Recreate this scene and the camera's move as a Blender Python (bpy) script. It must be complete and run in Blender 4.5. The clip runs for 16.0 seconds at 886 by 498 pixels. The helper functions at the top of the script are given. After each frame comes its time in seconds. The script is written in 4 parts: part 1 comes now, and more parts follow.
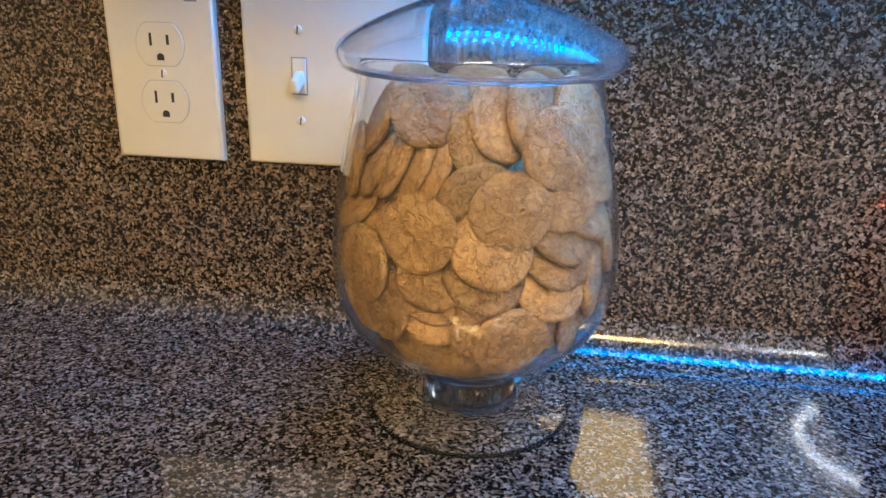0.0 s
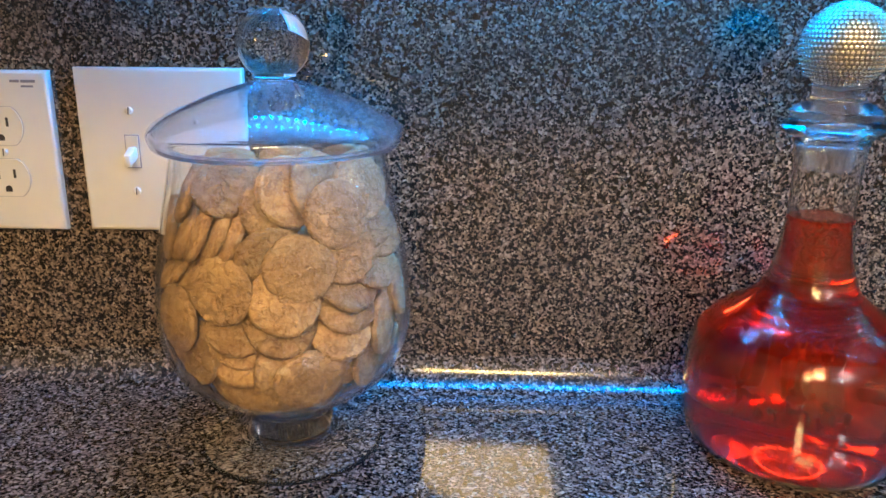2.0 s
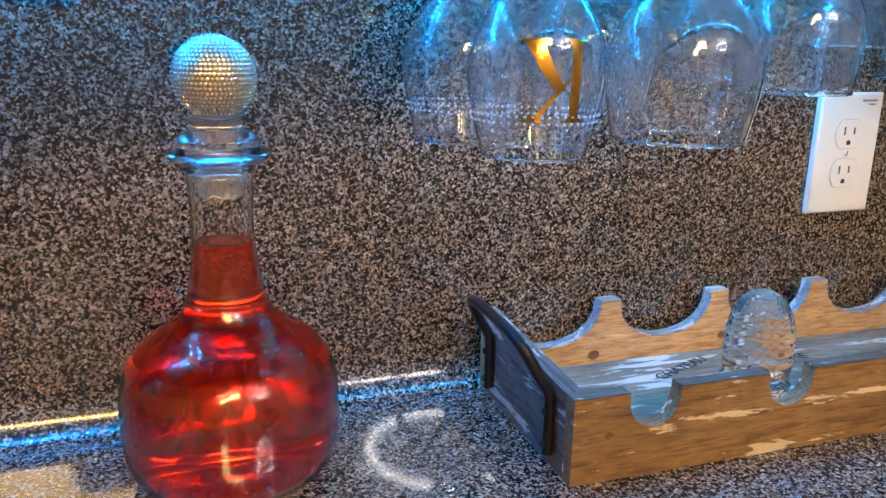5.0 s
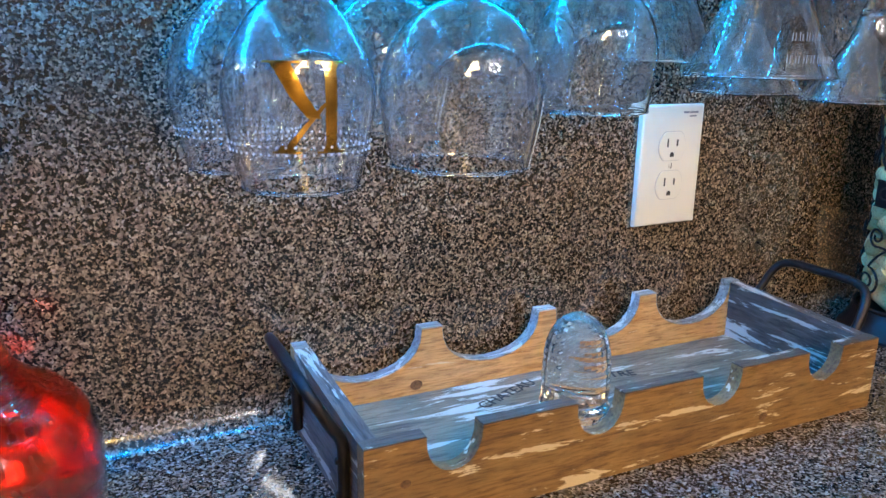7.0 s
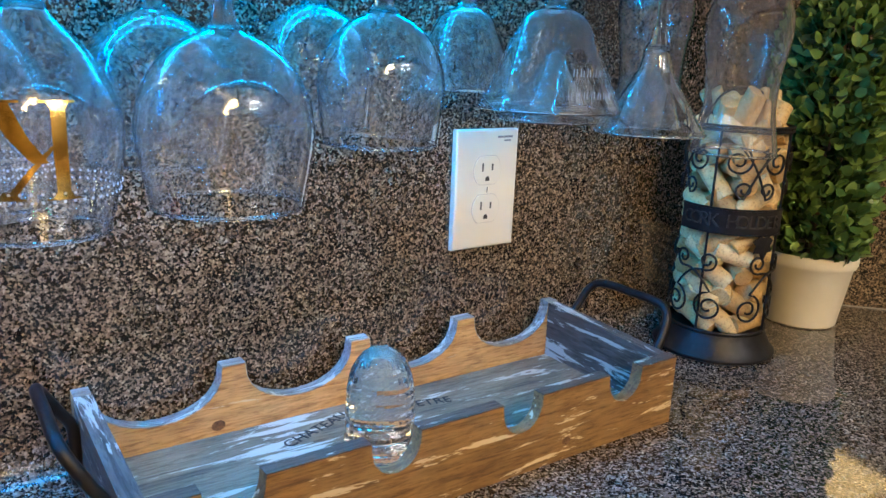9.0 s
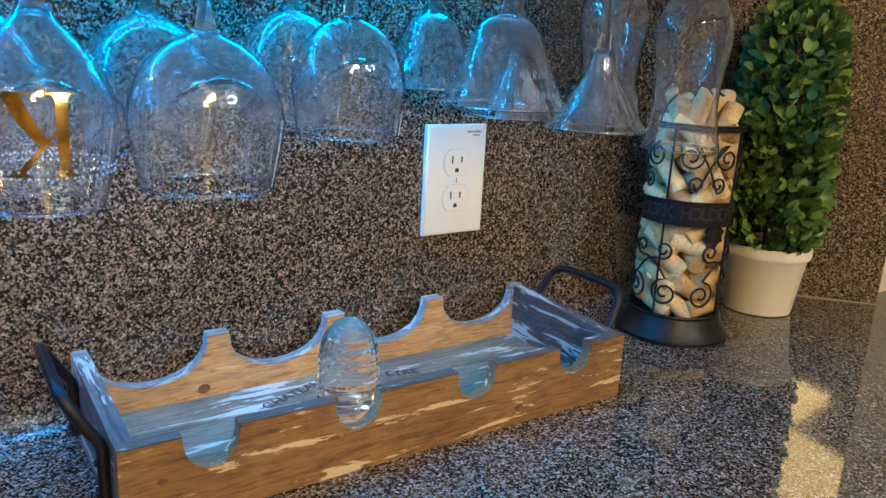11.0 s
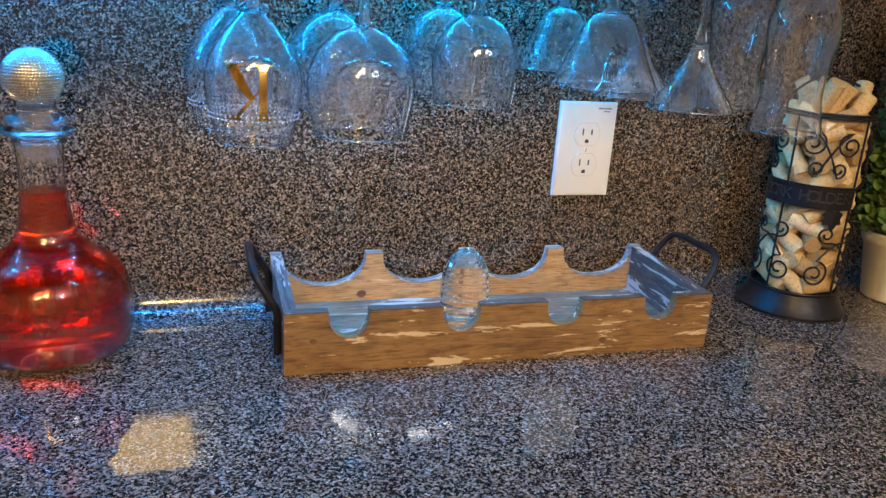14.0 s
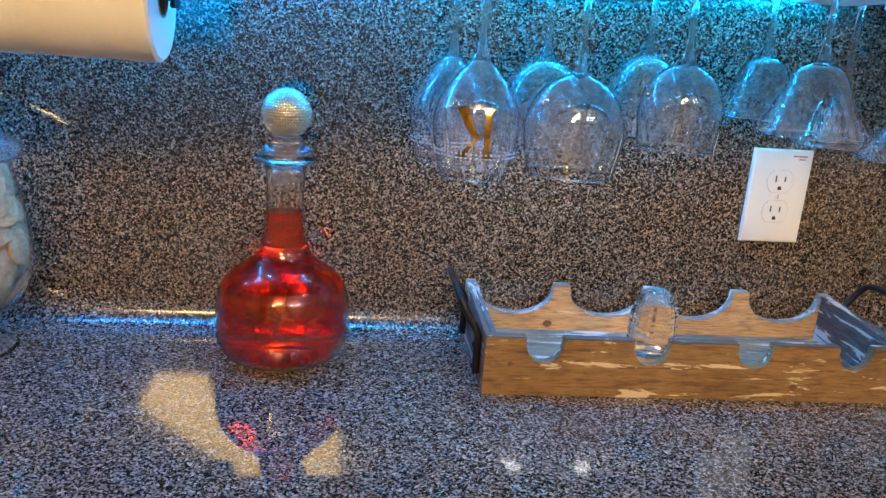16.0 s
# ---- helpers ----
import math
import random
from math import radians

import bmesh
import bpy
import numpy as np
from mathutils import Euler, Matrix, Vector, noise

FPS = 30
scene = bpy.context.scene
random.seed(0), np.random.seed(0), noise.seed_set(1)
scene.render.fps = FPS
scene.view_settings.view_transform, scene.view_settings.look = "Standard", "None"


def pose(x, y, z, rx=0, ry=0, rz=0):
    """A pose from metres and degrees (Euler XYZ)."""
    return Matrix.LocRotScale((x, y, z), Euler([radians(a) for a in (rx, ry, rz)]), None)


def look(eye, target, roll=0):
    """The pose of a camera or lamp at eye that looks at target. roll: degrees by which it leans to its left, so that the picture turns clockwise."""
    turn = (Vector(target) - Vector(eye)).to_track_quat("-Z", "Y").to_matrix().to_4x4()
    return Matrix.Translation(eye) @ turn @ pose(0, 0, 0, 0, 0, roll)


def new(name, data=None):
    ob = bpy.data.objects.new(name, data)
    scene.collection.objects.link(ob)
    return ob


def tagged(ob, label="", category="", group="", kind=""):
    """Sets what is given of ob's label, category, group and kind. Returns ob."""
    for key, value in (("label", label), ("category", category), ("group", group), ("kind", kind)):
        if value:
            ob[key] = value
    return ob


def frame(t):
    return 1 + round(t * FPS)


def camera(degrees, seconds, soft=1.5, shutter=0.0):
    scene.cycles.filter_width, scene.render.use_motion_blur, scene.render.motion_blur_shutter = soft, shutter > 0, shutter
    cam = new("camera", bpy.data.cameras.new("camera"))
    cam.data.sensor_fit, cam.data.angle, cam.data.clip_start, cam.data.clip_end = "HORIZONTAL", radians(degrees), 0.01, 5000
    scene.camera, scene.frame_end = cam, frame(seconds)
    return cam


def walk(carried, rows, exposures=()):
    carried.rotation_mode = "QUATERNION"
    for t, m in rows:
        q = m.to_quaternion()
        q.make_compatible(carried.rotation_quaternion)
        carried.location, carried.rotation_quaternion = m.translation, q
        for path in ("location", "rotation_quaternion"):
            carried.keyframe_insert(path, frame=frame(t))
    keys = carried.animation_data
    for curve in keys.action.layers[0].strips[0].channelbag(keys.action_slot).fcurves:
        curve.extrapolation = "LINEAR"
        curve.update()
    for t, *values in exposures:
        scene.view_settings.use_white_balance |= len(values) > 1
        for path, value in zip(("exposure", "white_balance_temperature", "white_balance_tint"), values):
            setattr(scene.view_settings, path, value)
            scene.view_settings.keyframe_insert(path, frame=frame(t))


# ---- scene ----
cam = camera(60.1, 16.0)
PATH = [
    (0, (0.3760, -0.5123, 0.2518), (0.0719, 1.5206, -0.4720), 1.2),
    (0.5, (0.3989, -0.5265, 0.2638), (0.1646, 1.5413, -0.3891), 0.5),
    (1, (0.4153, -0.5483, 0.2725), (0.2136, 1.5271, -0.3652), 0.2),
    (1.5, (0.4295, -0.5646, 0.2769), (0.2747, 1.5184, -0.3466), 0.2),
    (2, (0.4524, -0.5690, 0.2801), (0.3793, 1.5227, -0.3303), 0.4),
    (2.5, (0.4840, -0.5712, 0.2812), (0.5603, 1.5238, -0.3194), 0.7),
    (3, (0.5188, -0.5766, 0.2856), (0.7499, 1.5107, -0.3019), 0.9),
    (3.5, (0.5526, -0.5744, 0.2899), (0.9080, 1.4966, -0.2921), 1.0),
    (4, (0.5821, -0.5799, 0.2878), (1.0410, 1.4715, -0.2889), 0.7),
    (4.5, (0.6126, -0.5853, 0.2889), (1.2426, 1.4224, -0.2812), 1.1),
    (5, (0.6420, -0.5919, 0.2921), (1.3712, 1.3843, -0.2703), 1.1),
    (5.2, (0.6518, -0.5941, 0.2943), (1.3974, 1.3745, -0.2681), 1.0),
    (7.3, (0.7510, -0.5799, 0.3106), (1.7767, 1.2590, -0.2518), 1.3),
    (7.5, (0.7630, -0.5799, 0.3161), (1.8225, 1.2393, -0.2507), 1.5),
    (8, (0.7815, -0.5766, 0.3183), (1.9086, 1.2045, -0.2409), 1.8),
    (8.5, (0.7903, -0.5788, 0.3237), (1.9969, 1.1532, -0.2235), 2.2),
    (9, (0.7979, -0.5941, 0.3259), (2.0634, 1.0965, -0.2169), 2.4),
    (9.2, (0.7990, -0.5995, 0.3248), (2.0797, 1.0780, -0.2180), 2.5),
    (11.3, (0.7859, -0.6791, 0.3314), (2.0241, 1.0279, -0.2202), 3.4),
    (11.5, (0.7881, -0.6856, 0.3314), (1.9762, 1.0529, -0.2333), 3.6),
    (12, (0.7870, -0.7150, 0.3412), (1.9119, 1.0606, -0.2398), 4.1),
    (12.5, (0.7761, -0.7532, 0.3390), (1.8236, 1.0606, -0.2671), 4.2),
    (13, (0.7815, -0.8088, 0.3455), (1.7375, 1.0453, -0.2889), 4.8),
    (13.5, (0.7924, -0.8458, 0.3477), (1.5914, 1.0758, -0.3030), 4.1),
    (14, (0.8033, -0.8720, 0.3499), (1.4900, 1.0944, -0.2943), 3.9),
    (14.5, (0.7935, -0.8840, 0.3564), (1.3865, 1.1183, -0.2692), 4.2),
    (15, (0.7750, -0.8971, 0.3532), (1.2808, 1.1336, -0.2561), 4.3),
    (15.5, (0.7521, -0.9058, 0.3543), (1.1674, 1.1500, -0.2398), 4.4),
    (16, (0.7281, -0.9080, 0.3564), (1.0366, 1.1718, -0.2191), 4.4),
]
walk(cam, [(t, look(eye, target, roll)) for t, eye, target, roll in PATH], [(0, 0.80, 5900, 4), (1, 0.88, 6050, 6), (3.5, 0.85, 6170, 10), (5, 0.85, 6520, 11.5), (8, 0.79, 6400, 5.5),
     (11.5, 0.73, 6150, 3.5), (14.5, 0.78, 6420, 10.5), (16, 0.76, 6500, 11)])

# ---- world and lights ----
world = bpy.data.worlds.new("world")
scene.world = world
world.use_nodes = True
world.node_tree.nodes["Background"].inputs[0].default_value = (0.9, 0.92, 1.0, 1)
world.node_tree.nodes["Background"].inputs[1].default_value = 0.02

Z_CEIL, Z_FLOOR = 1.49, -0.915
CAB_Z = 0.455


# ---- materials ----


def material(name):
    m = bpy.data.materials.new(name)
    m.use_nodes = True
    nodes, links = m.node_tree.nodes, m.node_tree.links
    return m, nodes, links, nodes["Principled BSDF"]


def setv(node, **kw):
    for key, value in kw.items():
        node.inputs[key.replace("_", " ")].default_value = value


def coords(nodes, links, scale=(1, 1, 1), kind="Object"):
    tc = nodes.new("ShaderNodeTexCoord")
    mp = nodes.new("ShaderNodeMapping")
    mp.inputs["Scale"].default_value = scale
    links.new(tc.outputs[kind], mp.inputs["Vector"])
    return mp.outputs["Vector"]


def noise_tex(nodes, links, vec, scale, detail=3.0, rough=0.55, distortion=0.0):
    n = nodes.new("ShaderNodeTexNoise")
    setv(n, Scale=scale, Detail=detail, Roughness=rough, Distortion=distortion)
    links.new(vec, n.inputs["Vector"])
    return n.outputs["Fac"]


def ramp(nodes, links, fac, stops, mode="LINEAR"):
    r = nodes.new("ShaderNodeValToRGB")
    r.color_ramp.interpolation = mode
    e = r.color_ramp.elements
    e[0].position, e[0].color = stops[0][0], (*stops[0][1], 1)
    e[1].position, e[1].color = stops[-1][0], (*stops[-1][1], 1)
    for p, c in stops[1:-1]:
        x = e.new(p)
        x.color = (*c, 1)
    links.new(fac, r.inputs["Fac"])
    return r.outputs["Color"]


def mix(nodes, links, fac, a, b, blend="MIX"):
    n = nodes.new("ShaderNodeMix")
    n.data_type, n.blend_type = "RGBA", blend
    for sock, val in ((n.inputs[0], fac), (n.inputs[6], a), (n.inputs[7], b)):
        if isinstance(val, (int, float)):
            sock.default_value = val
        elif isinstance(val, tuple):
            sock.default_value = (*val, 1)
        else:
            links.new(val, sock)
    return n.outputs[2]


def bump(nodes, links, height, bsdf, strength=0.2, distance=0.001):
    b = nodes.new("ShaderNodeBump")
    setv(b, Strength=strength, Distance=distance)
    links.new(height, b.inputs["Height"])
    links.new(b.outputs["Normal"], bsdf.inputs["Normal"])


def plain(name, colour, rough=0.5, metal=0.0, vary=0.12, scale=40, relief=0.1):
    m, nodes, links, b = material(name)
    v = coords(nodes, links)
    f = noise_tex(nodes, links, v, scale, 5)
    dark = tuple(c * (1 - vary) for c in colour)
    light = tuple(min(1, c * (1 + vary)) for c in colour)
    links.new(ramp(nodes, links, f, [(0.3, dark), (0.7, light)]), b.inputs["Base Color"])
    setv(b, Roughness=rough, Metallic=metal)
    if relief:
        bump(nodes, links, noise_tex(nodes, links, v, scale * 6, 4), b, relief, 0.0006)
    return m


def granite(name, rough, gain, relief=0.06, ior=1.75, tint=(1, 1, 1)):
    """Speckled stone-look laminate: black, grey-brown and tan flecks two to five millimetres wide, under gloss."""
    m, nodes, links, b = material(name)
    v = coords(nodes, links)
    wob = nodes.new("ShaderNodeTexNoise")
    setv(wob, Scale=300.0, Detail=2.0)
    links.new(v, wob.inputs["Vector"])
    vm = nodes.new("ShaderNodeVectorMath")
    vm.operation = "MULTIPLY_ADD"
    links.new(wob.outputs["Color"], vm.inputs[0])
    vm.inputs[1].default_value = (0.0032, 0.0032, 0.0032)
    links.new(v, vm.inputs[2])
    vo = nodes.new("ShaderNodeTexVoronoi")
    setv(vo, Scale=590.0)
    links.new(vm.outputs[0], vo.inputs["Vector"])
    sep = nodes.new("ShaderNodeSeparateColor")
    links.new(vo.outputs["Color"], sep.inputs[0])
    blotch = noise_tex(nodes, links, v, 150, 2)
    add = nodes.new("ShaderNodeMath")
    add.operation = "MULTIPLY_ADD"
    links.new(blotch, add.inputs[0])
    add.inputs[1].default_value = 0.6
    links.new(sep.outputs[0], add.inputs[2])
    sub = nodes.new("ShaderNodeMath")
    sub.operation = "SUBTRACT"
    links.new(add.outputs[0], sub.inputs[0])
    sub.inputs[1].default_value = 0.29
    col = ramp(nodes, links, sub.outputs[0], [(0.0, (0.007, 0.006, 0.006)), (0.28, (0.024, 0.020, 0.018)), (0.45, (0.074, 0.061, 0.052)),
                                              (0.62, (0.138, 0.112, 0.092)), (0.80, (0.205, 0.170, 0.140)), (0.96, (0.30, 0.258, 0.215))], "CONSTANT")
    col = mix(nodes, links, 1.0, col, (gain * tint[0], gain * tint[1], gain * tint[2]), "MULTIPLY")
    wide = noise_tex(nodes, links, v, 9, 3)
    col = mix(nodes, links, 0.35, col, ramp(nodes, links, wide, [(0.3, (0.75, 0.72, 0.7)), (0.7, (1, 1, 1))]), "MULTIPLY")
    links.new(col, b.inputs["Base Color"])
    smear = noise_tex(nodes, links, v, 14, 4)
    rr = nodes.new("ShaderNodeMapRange")
    setv(rr, To_Min=rough * 0.8, To_Max=rough * 1.35)
    links.new(smear, rr.inputs["Value"])
    links.new(rr.outputs[0], b.inputs["Roughness"])
    bump(nodes, links, noise_tex(nodes, links, v, 420, 2), b, relief, 0.0003)
    setv(b, IOR=ior)
    return m


def solid_glass(name, colour=(0.98, 0.99, 0.99), ior=1.5, rough=0.0, clear=1.0):
    m, nodes, links, b = material(name)
    setv(b, Base_Color=(*colour, 1), Roughness=rough, IOR=ior)
    b.inputs["Transmission Weight"].default_value = clear
    return m


def glow(name, colour, strength):
    m, nodes, links, b = material(name)
    setv(b, Base_Color=(0.8, 0.8, 0.8, 1), Emission_Color=(*colour, 1), Emission_Strength=strength)
    return m


def wood(name, light, dark, wear=None, wear_amount=0.5, along="x", rough=0.6):
    """Grained pine, with patches of rubbed-off paint along the grain."""
    m, nodes, links, b = material(name)
    sc = {"x": (3, 30, 30), "y": (30, 3, 30), "z": (30, 30, 3)}[along]
    v = coords(nodes, links, sc)
    g = noise_tex(nodes, links, v, 3.2, 8, 0.65, 0.6)
    fine = noise_tex(nodes, links, v, 14, 6, 0.7)
    col = ramp(nodes, links, g, [(0.36, dark), (0.5, light), (0.64, tuple(c * 0.72 for c in light))])
    col = mix(nodes, links, 0.8, col, ramp(nodes, links, fine, [(0.36, (0.36, 0.30, 0.25)), (0.52, (1, 1, 1))]), "MULTIPLY")
    broad = noise_tex(nodes, links, coords(nodes, links), 9, 4, 0.6)
    col = mix(nodes, links, 0.75, col, ramp(nodes, links, broad, [(0.34, (0.52, 0.46, 0.42)), (0.58, (1, 1, 1))]), "MULTIPLY")
    if wear:
        sw = {"x": (10, 72, 72), "y": (72, 10, 72), "z": (72, 72, 10)}[along]
        w = noise_tex(nodes, links, coords(nodes, links, sw), 1.0, 7, 0.68, 0.4)
        mask = ramp(nodes, links, w, [(1 - wear_amount - 0.008, (0, 0, 0)), (1 - wear_amount + 0.012, (1, 1, 1))])
        col = mix(nodes, links, mask, col, wear)
    links.new(col, b.inputs["Base Color"])
    setv(b, Roughness=rough)
    bump(nodes, links, fine, b, 0.5, 0.001)
    return m


STONE_TOP = granite("stone_laminate_top", 0.028, 1.24, 0.012, 1.62)
STONE_COVE = granite("stone_laminate_cove", 0.16, 1.15, 0.0)
STONE_WALL = granite("stone_laminate_wall", 0.05, 1.12, 0.012, 1.72, (1.08, 0.96, 0.82))
CREAM = plain("cream_wall_paint", (0.60, 0.53, 0.41), 0.7, 0, 0.04, 6, 0.15)
TAUPE = plain("taupe_wall_paint", (0.27, 0.24, 0.20), 0.7, 0, 0.06, 6, 0.15)
WHITE_PAINT = plain("white_ceiling_paint", (0.8, 0.78, 0.74), 0.8, 0, 0.03, 5)
CABINET = plain("cabinet_paint", (0.10, 0.055, 0.03), 0.45, 0, 0.25, 12)
FLOOR = plain("floor_tile", (0.30, 0.25, 0.20), 0.5, 0, 0.2, 8)
PLASTIC = plain("white_plastic", (0.71, 0.66, 0.52), 0.32, 0, 0.015, 60, 0.03)
SLOT = plain("dark_slot", (0.03, 0.025, 0.02), 0.6)
STEEL = plain("steel_screw", (0.62, 0.60, 0.56), 0.3, 0.8, 0.1, 300)
GREY_PRINT = plain("grey_print", (0.22, 0.21, 0.20), 0.6, 0, 0.02, 50, 0)
GAP_SHADE = plain("shaded_plastic_gap", (0.48, 0.44, 0.36), 0.6, 0, 0.02, 50, 0)
GLASS = solid_glass("blown_glass", (0.985, 0.992, 0.99), 1.54)
SOLID = solid_glass("solid_glass")
# Clear below 1 adds diffuse white: a glowing veil put into these glasses
HAZY = solid_glass("veiled_lid_glass", (0.97, 0.98, 0.985), 1.56, 0.02, 0.982)
VEIL = solid_glass("veiled_stem_glass", (0.985, 0.99, 0.99), 1.62, 0.0, 0.992)
JAR_GLASS = solid_glass("jar_glass", (0.985, 0.99, 0.99), 1.54, 0.0, 0.994)
CRYSTAL = solid_glass("cut_crystal", (0.985, 0.985, 0.985), 1.46, 0.0, 0.985)
FROSTED = solid_glass("ground_glass", (0.92, 0.92, 0.94), 1.5, 0.12)
CLEAR = (GLASS, SOLID, FROSTED, CRYSTAL, HAZY, VEIL, JAR_GLASS)
LIQUID = solid_glass("red_liquid", (0.98, 0.035, 0.006), 1.34, 0.0, 0.94)
FROST = plain("frosted_print", (0.42, 0.43, 0.44), 0.5, 0, 0.03, 200)
BEAD = plain("silvered_bead", (0.88, 0.80, 0.64), 0.14, 0.85, 0.1, 300, 0)
BALL = plain("dull_silver", (0.20, 0.17, 0.13), 0.4, 0.6, 0.1, 300, 0)
GOLD = plain("gold_leaf", (0.78, 0.50, 0.13), 0.13, 1.0, 0.15, 150)
BLACK_METAL = plain("black_iron", (0.018, 0.017, 0.018), 0.42, 0.6, 0.3, 90, 0.25)
CERAMIC = plain("cream_ceramic", (0.72, 0.67, 0.56), 0.5, 0, 0.05, 22, 0.1)
PAPER = plain("paper_towel", (0.85, 0.77, 0.62), 0.9, 0, 0.03, 30, 0.6)
CARD = plain("cardboard", (0.35, 0.25, 0.16), 0.9)
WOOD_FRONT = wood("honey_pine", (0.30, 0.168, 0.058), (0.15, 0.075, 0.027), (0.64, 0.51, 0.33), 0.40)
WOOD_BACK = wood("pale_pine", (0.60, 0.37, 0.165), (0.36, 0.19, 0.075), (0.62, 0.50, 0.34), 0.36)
WOOD_GREY = wood("weathered_pine", (0.29, 0.225, 0.145), (0.13, 0.095, 0.062), (0.60, 0.54, 0.44), 0.43)
WOOD_DARK = wood("weathered_end", (0.15, 0.118, 0.10), (0.05, 0.038, 0.034), (0.48, 0.44, 0.39), 0.43, "y")
WOOD_CAP = wood("dark_stained_edge", (0.13, 0.085, 0.055), (0.055, 0.034, 0.024), (0.56, 0.50, 0.42), 0.42)
EDGE_PAINT = wood("blue_grey_edge", (0.33, 0.325, 0.31), (0.18, 0.17, 0.155), (0.54, 0.52, 0.48), 0.42)
WORN_METAL = plain("worn_iron", (0.05, 0.047, 0.045), 0.4, 0.6, 0.3, 90, 0.2)
INK = plain("black_ink", (0.02, 0.02, 0.022), 0.7)
LED_BODY = plain("led_tape", (0.7, 0.7, 0.7), 0.4)
LED = glow("blue_led", (0.0, 0.27, 1.0), 265)
LED_SOFT = glow("soft_blue_led", (0.0, 0.36, 1.0), 140)
LED_DIM = glow("dim_blue_led", (0.0, 0.38, 1.0), 65)
RING = glow("ring_tube", (1.0, 0.955, 0.96), 56)
WARM = glow("warm_diffuser", (1.0, 0.64, 0.235), 29)


def cookie_material():
    m, nodes, links, b = material("ginger_cookie")
    v = coords(nodes, links)
    info = nodes.new("ShaderNodeObjectInfo")
    crack = nodes.new("ShaderNodeTexVoronoi")
    crack.feature = "DISTANCE_TO_EDGE"
    setv(crack, Scale=105.0)
    wob = nodes.new("ShaderNodeTexNoise")
    setv(wob, Scale=180.0, Detail=3.0)
    links.new(v, wob.inputs["Vector"])
    vm = nodes.new("ShaderNodeVectorMath")
    vm.operation = "MULTIPLY_ADD"
    links.new(wob.outputs["Color"], vm.inputs[0])
    vm.inputs[1].default_value = (0.016, 0.016, 0.016)
    off = nodes.new("ShaderNodeVectorMath")
    off.operation = "ADD"
    links.new(v, off.inputs[0])
    links.new(info.outputs["Random"], off.inputs[1])
    links.new(off.outputs[0], vm.inputs[2])
    links.new(vm.outputs[0], crack.inputs["Vector"])
    crk = ramp(nodes, links, crack.outputs["Distance"], [(0.0, (0.6, 0.5, 0.42)), (0.10, (1, 1, 1))])
    grain = noise_tex(nodes, links, v, 500, 5, 0.7)
    col = ramp(nodes, links, noise_tex(nodes, links, v, 60, 4), [(0.3, (0.37, 0.205, 0.076)), (0.7, (0.53, 0.325, 0.132))])
    col = mix(nodes, links, 0.65, col, crk, "MULTIPLY")
    col = mix(nodes, links, 0.3, col, ramp(nodes, links, grain, [(0.34, (0.45, 0.38, 0.32)), (0.52, (0.95, 0.95, 0.95)), (0.7, (1.2, 1.2, 1.15))]), "MULTIPLY")
    hsv = nodes.new("ShaderNodeHueSaturation")
    mr = nodes.new("ShaderNodeMapRange")
    setv(mr, To_Min=0.62, To_Max=1.1)
    links.new(info.outputs["Random"], mr.inputs["Value"])
    links.new(mr.outputs[0], hsv.inputs["Value"])
    links.new(col, hsv.inputs["Color"])
    links.new(hsv.outputs[0], b.inputs["Base Color"])
    setv(b, Roughness=0.85)
    ht = nodes.new("ShaderNodeMath")
    ht.operation = "MULTIPLY_ADD"
    links.new(crk, ht.inputs[0])
    ht.inputs[1].default_value = 0.7
    links.new(grain, ht.inputs[2])
    bump(nodes, links, ht.outputs[0], b, 1.0, 0.0020)
    return m


def cork_material():
    m, nodes, links, b = material("natural_cork")
    v = coords(nodes, links)
    info = nodes.new("ShaderNodeObjectInfo")
    base = ramp(nodes, links, info.outputs["Random"], [(0.0, (0.42, 0.26, 0.095)), (0.5, (0.60, 0.42, 0.18)), (1.0, (0.74, 0.55, 0.27))])
    pits = ramp(nodes, links, noise_tex(nodes, links, v, 350, 4, 0.7), [(0.34, (0.45, 0.36, 0.28)), (0.5, (1, 1, 1))])
    links.new(mix(nodes, links, 0.7, base, pits, "MULTIPLY"), b.inputs["Base Color"])
    setv(b, Roughness=0.85)
    bump(nodes, links, pits, b, 0.4, 0.0008)
    return m


def leaf_material():
    m, nodes, links, b = material("boxwood_leaf")
    geo = nodes.new("ShaderNodeNewGeometry")
    col = ramp(nodes, links, geo.outputs["Random Per Island"], [(0.0, (0.030, 0.070, 0.018)), (0.45, (0.085, 0.17, 0.040)), (0.8, (0.16, 0.27, 0.065)), (1.0, (0.25, 0.37, 0.11))])
    links.new(col, b.inputs["Base Color"])
    setv(b, Roughness=0.36)
    return m


COOKIE, CORK, LEAF = cookie_material(), cork_material(), leaf_material()

# ---- helpers for meshes ----


def mesh_of(bm, name, mat, smooth=True, angle=40):
    bmesh.ops.recalc_face_normals(bm, faces=bm.faces[:])
    me = bpy.data.meshes.new(name)
    for f in bm.faces:
        f.smooth = smooth
    for e in bm.edges:
        e.smooth = not (len(e.link_faces) == 2 and e.calc_face_angle(0) > radians(angle))
    bm.to_mesh(me)
    bm.free()
    me.materials.append(mat)
    return me


def part(name, bm, mat, parent, label="", at=None, smooth=True):
    ob = new(name, mesh_of(bm, name, mat, smooth))
    ob.parent = parent
    if mat in CLEAR:
        ob.visible_shadow = False
    if at is not None:
        ob.matrix_basis = at
    if label:
        ob["label"] = label
    return ob


def thing(name, m, label, category, group="", kind=""):
    ob = new(name)
    ob.empty_display_size = 0.02
    ob.matrix_basis = m
    return tagged(ob, label, category, group, kind)


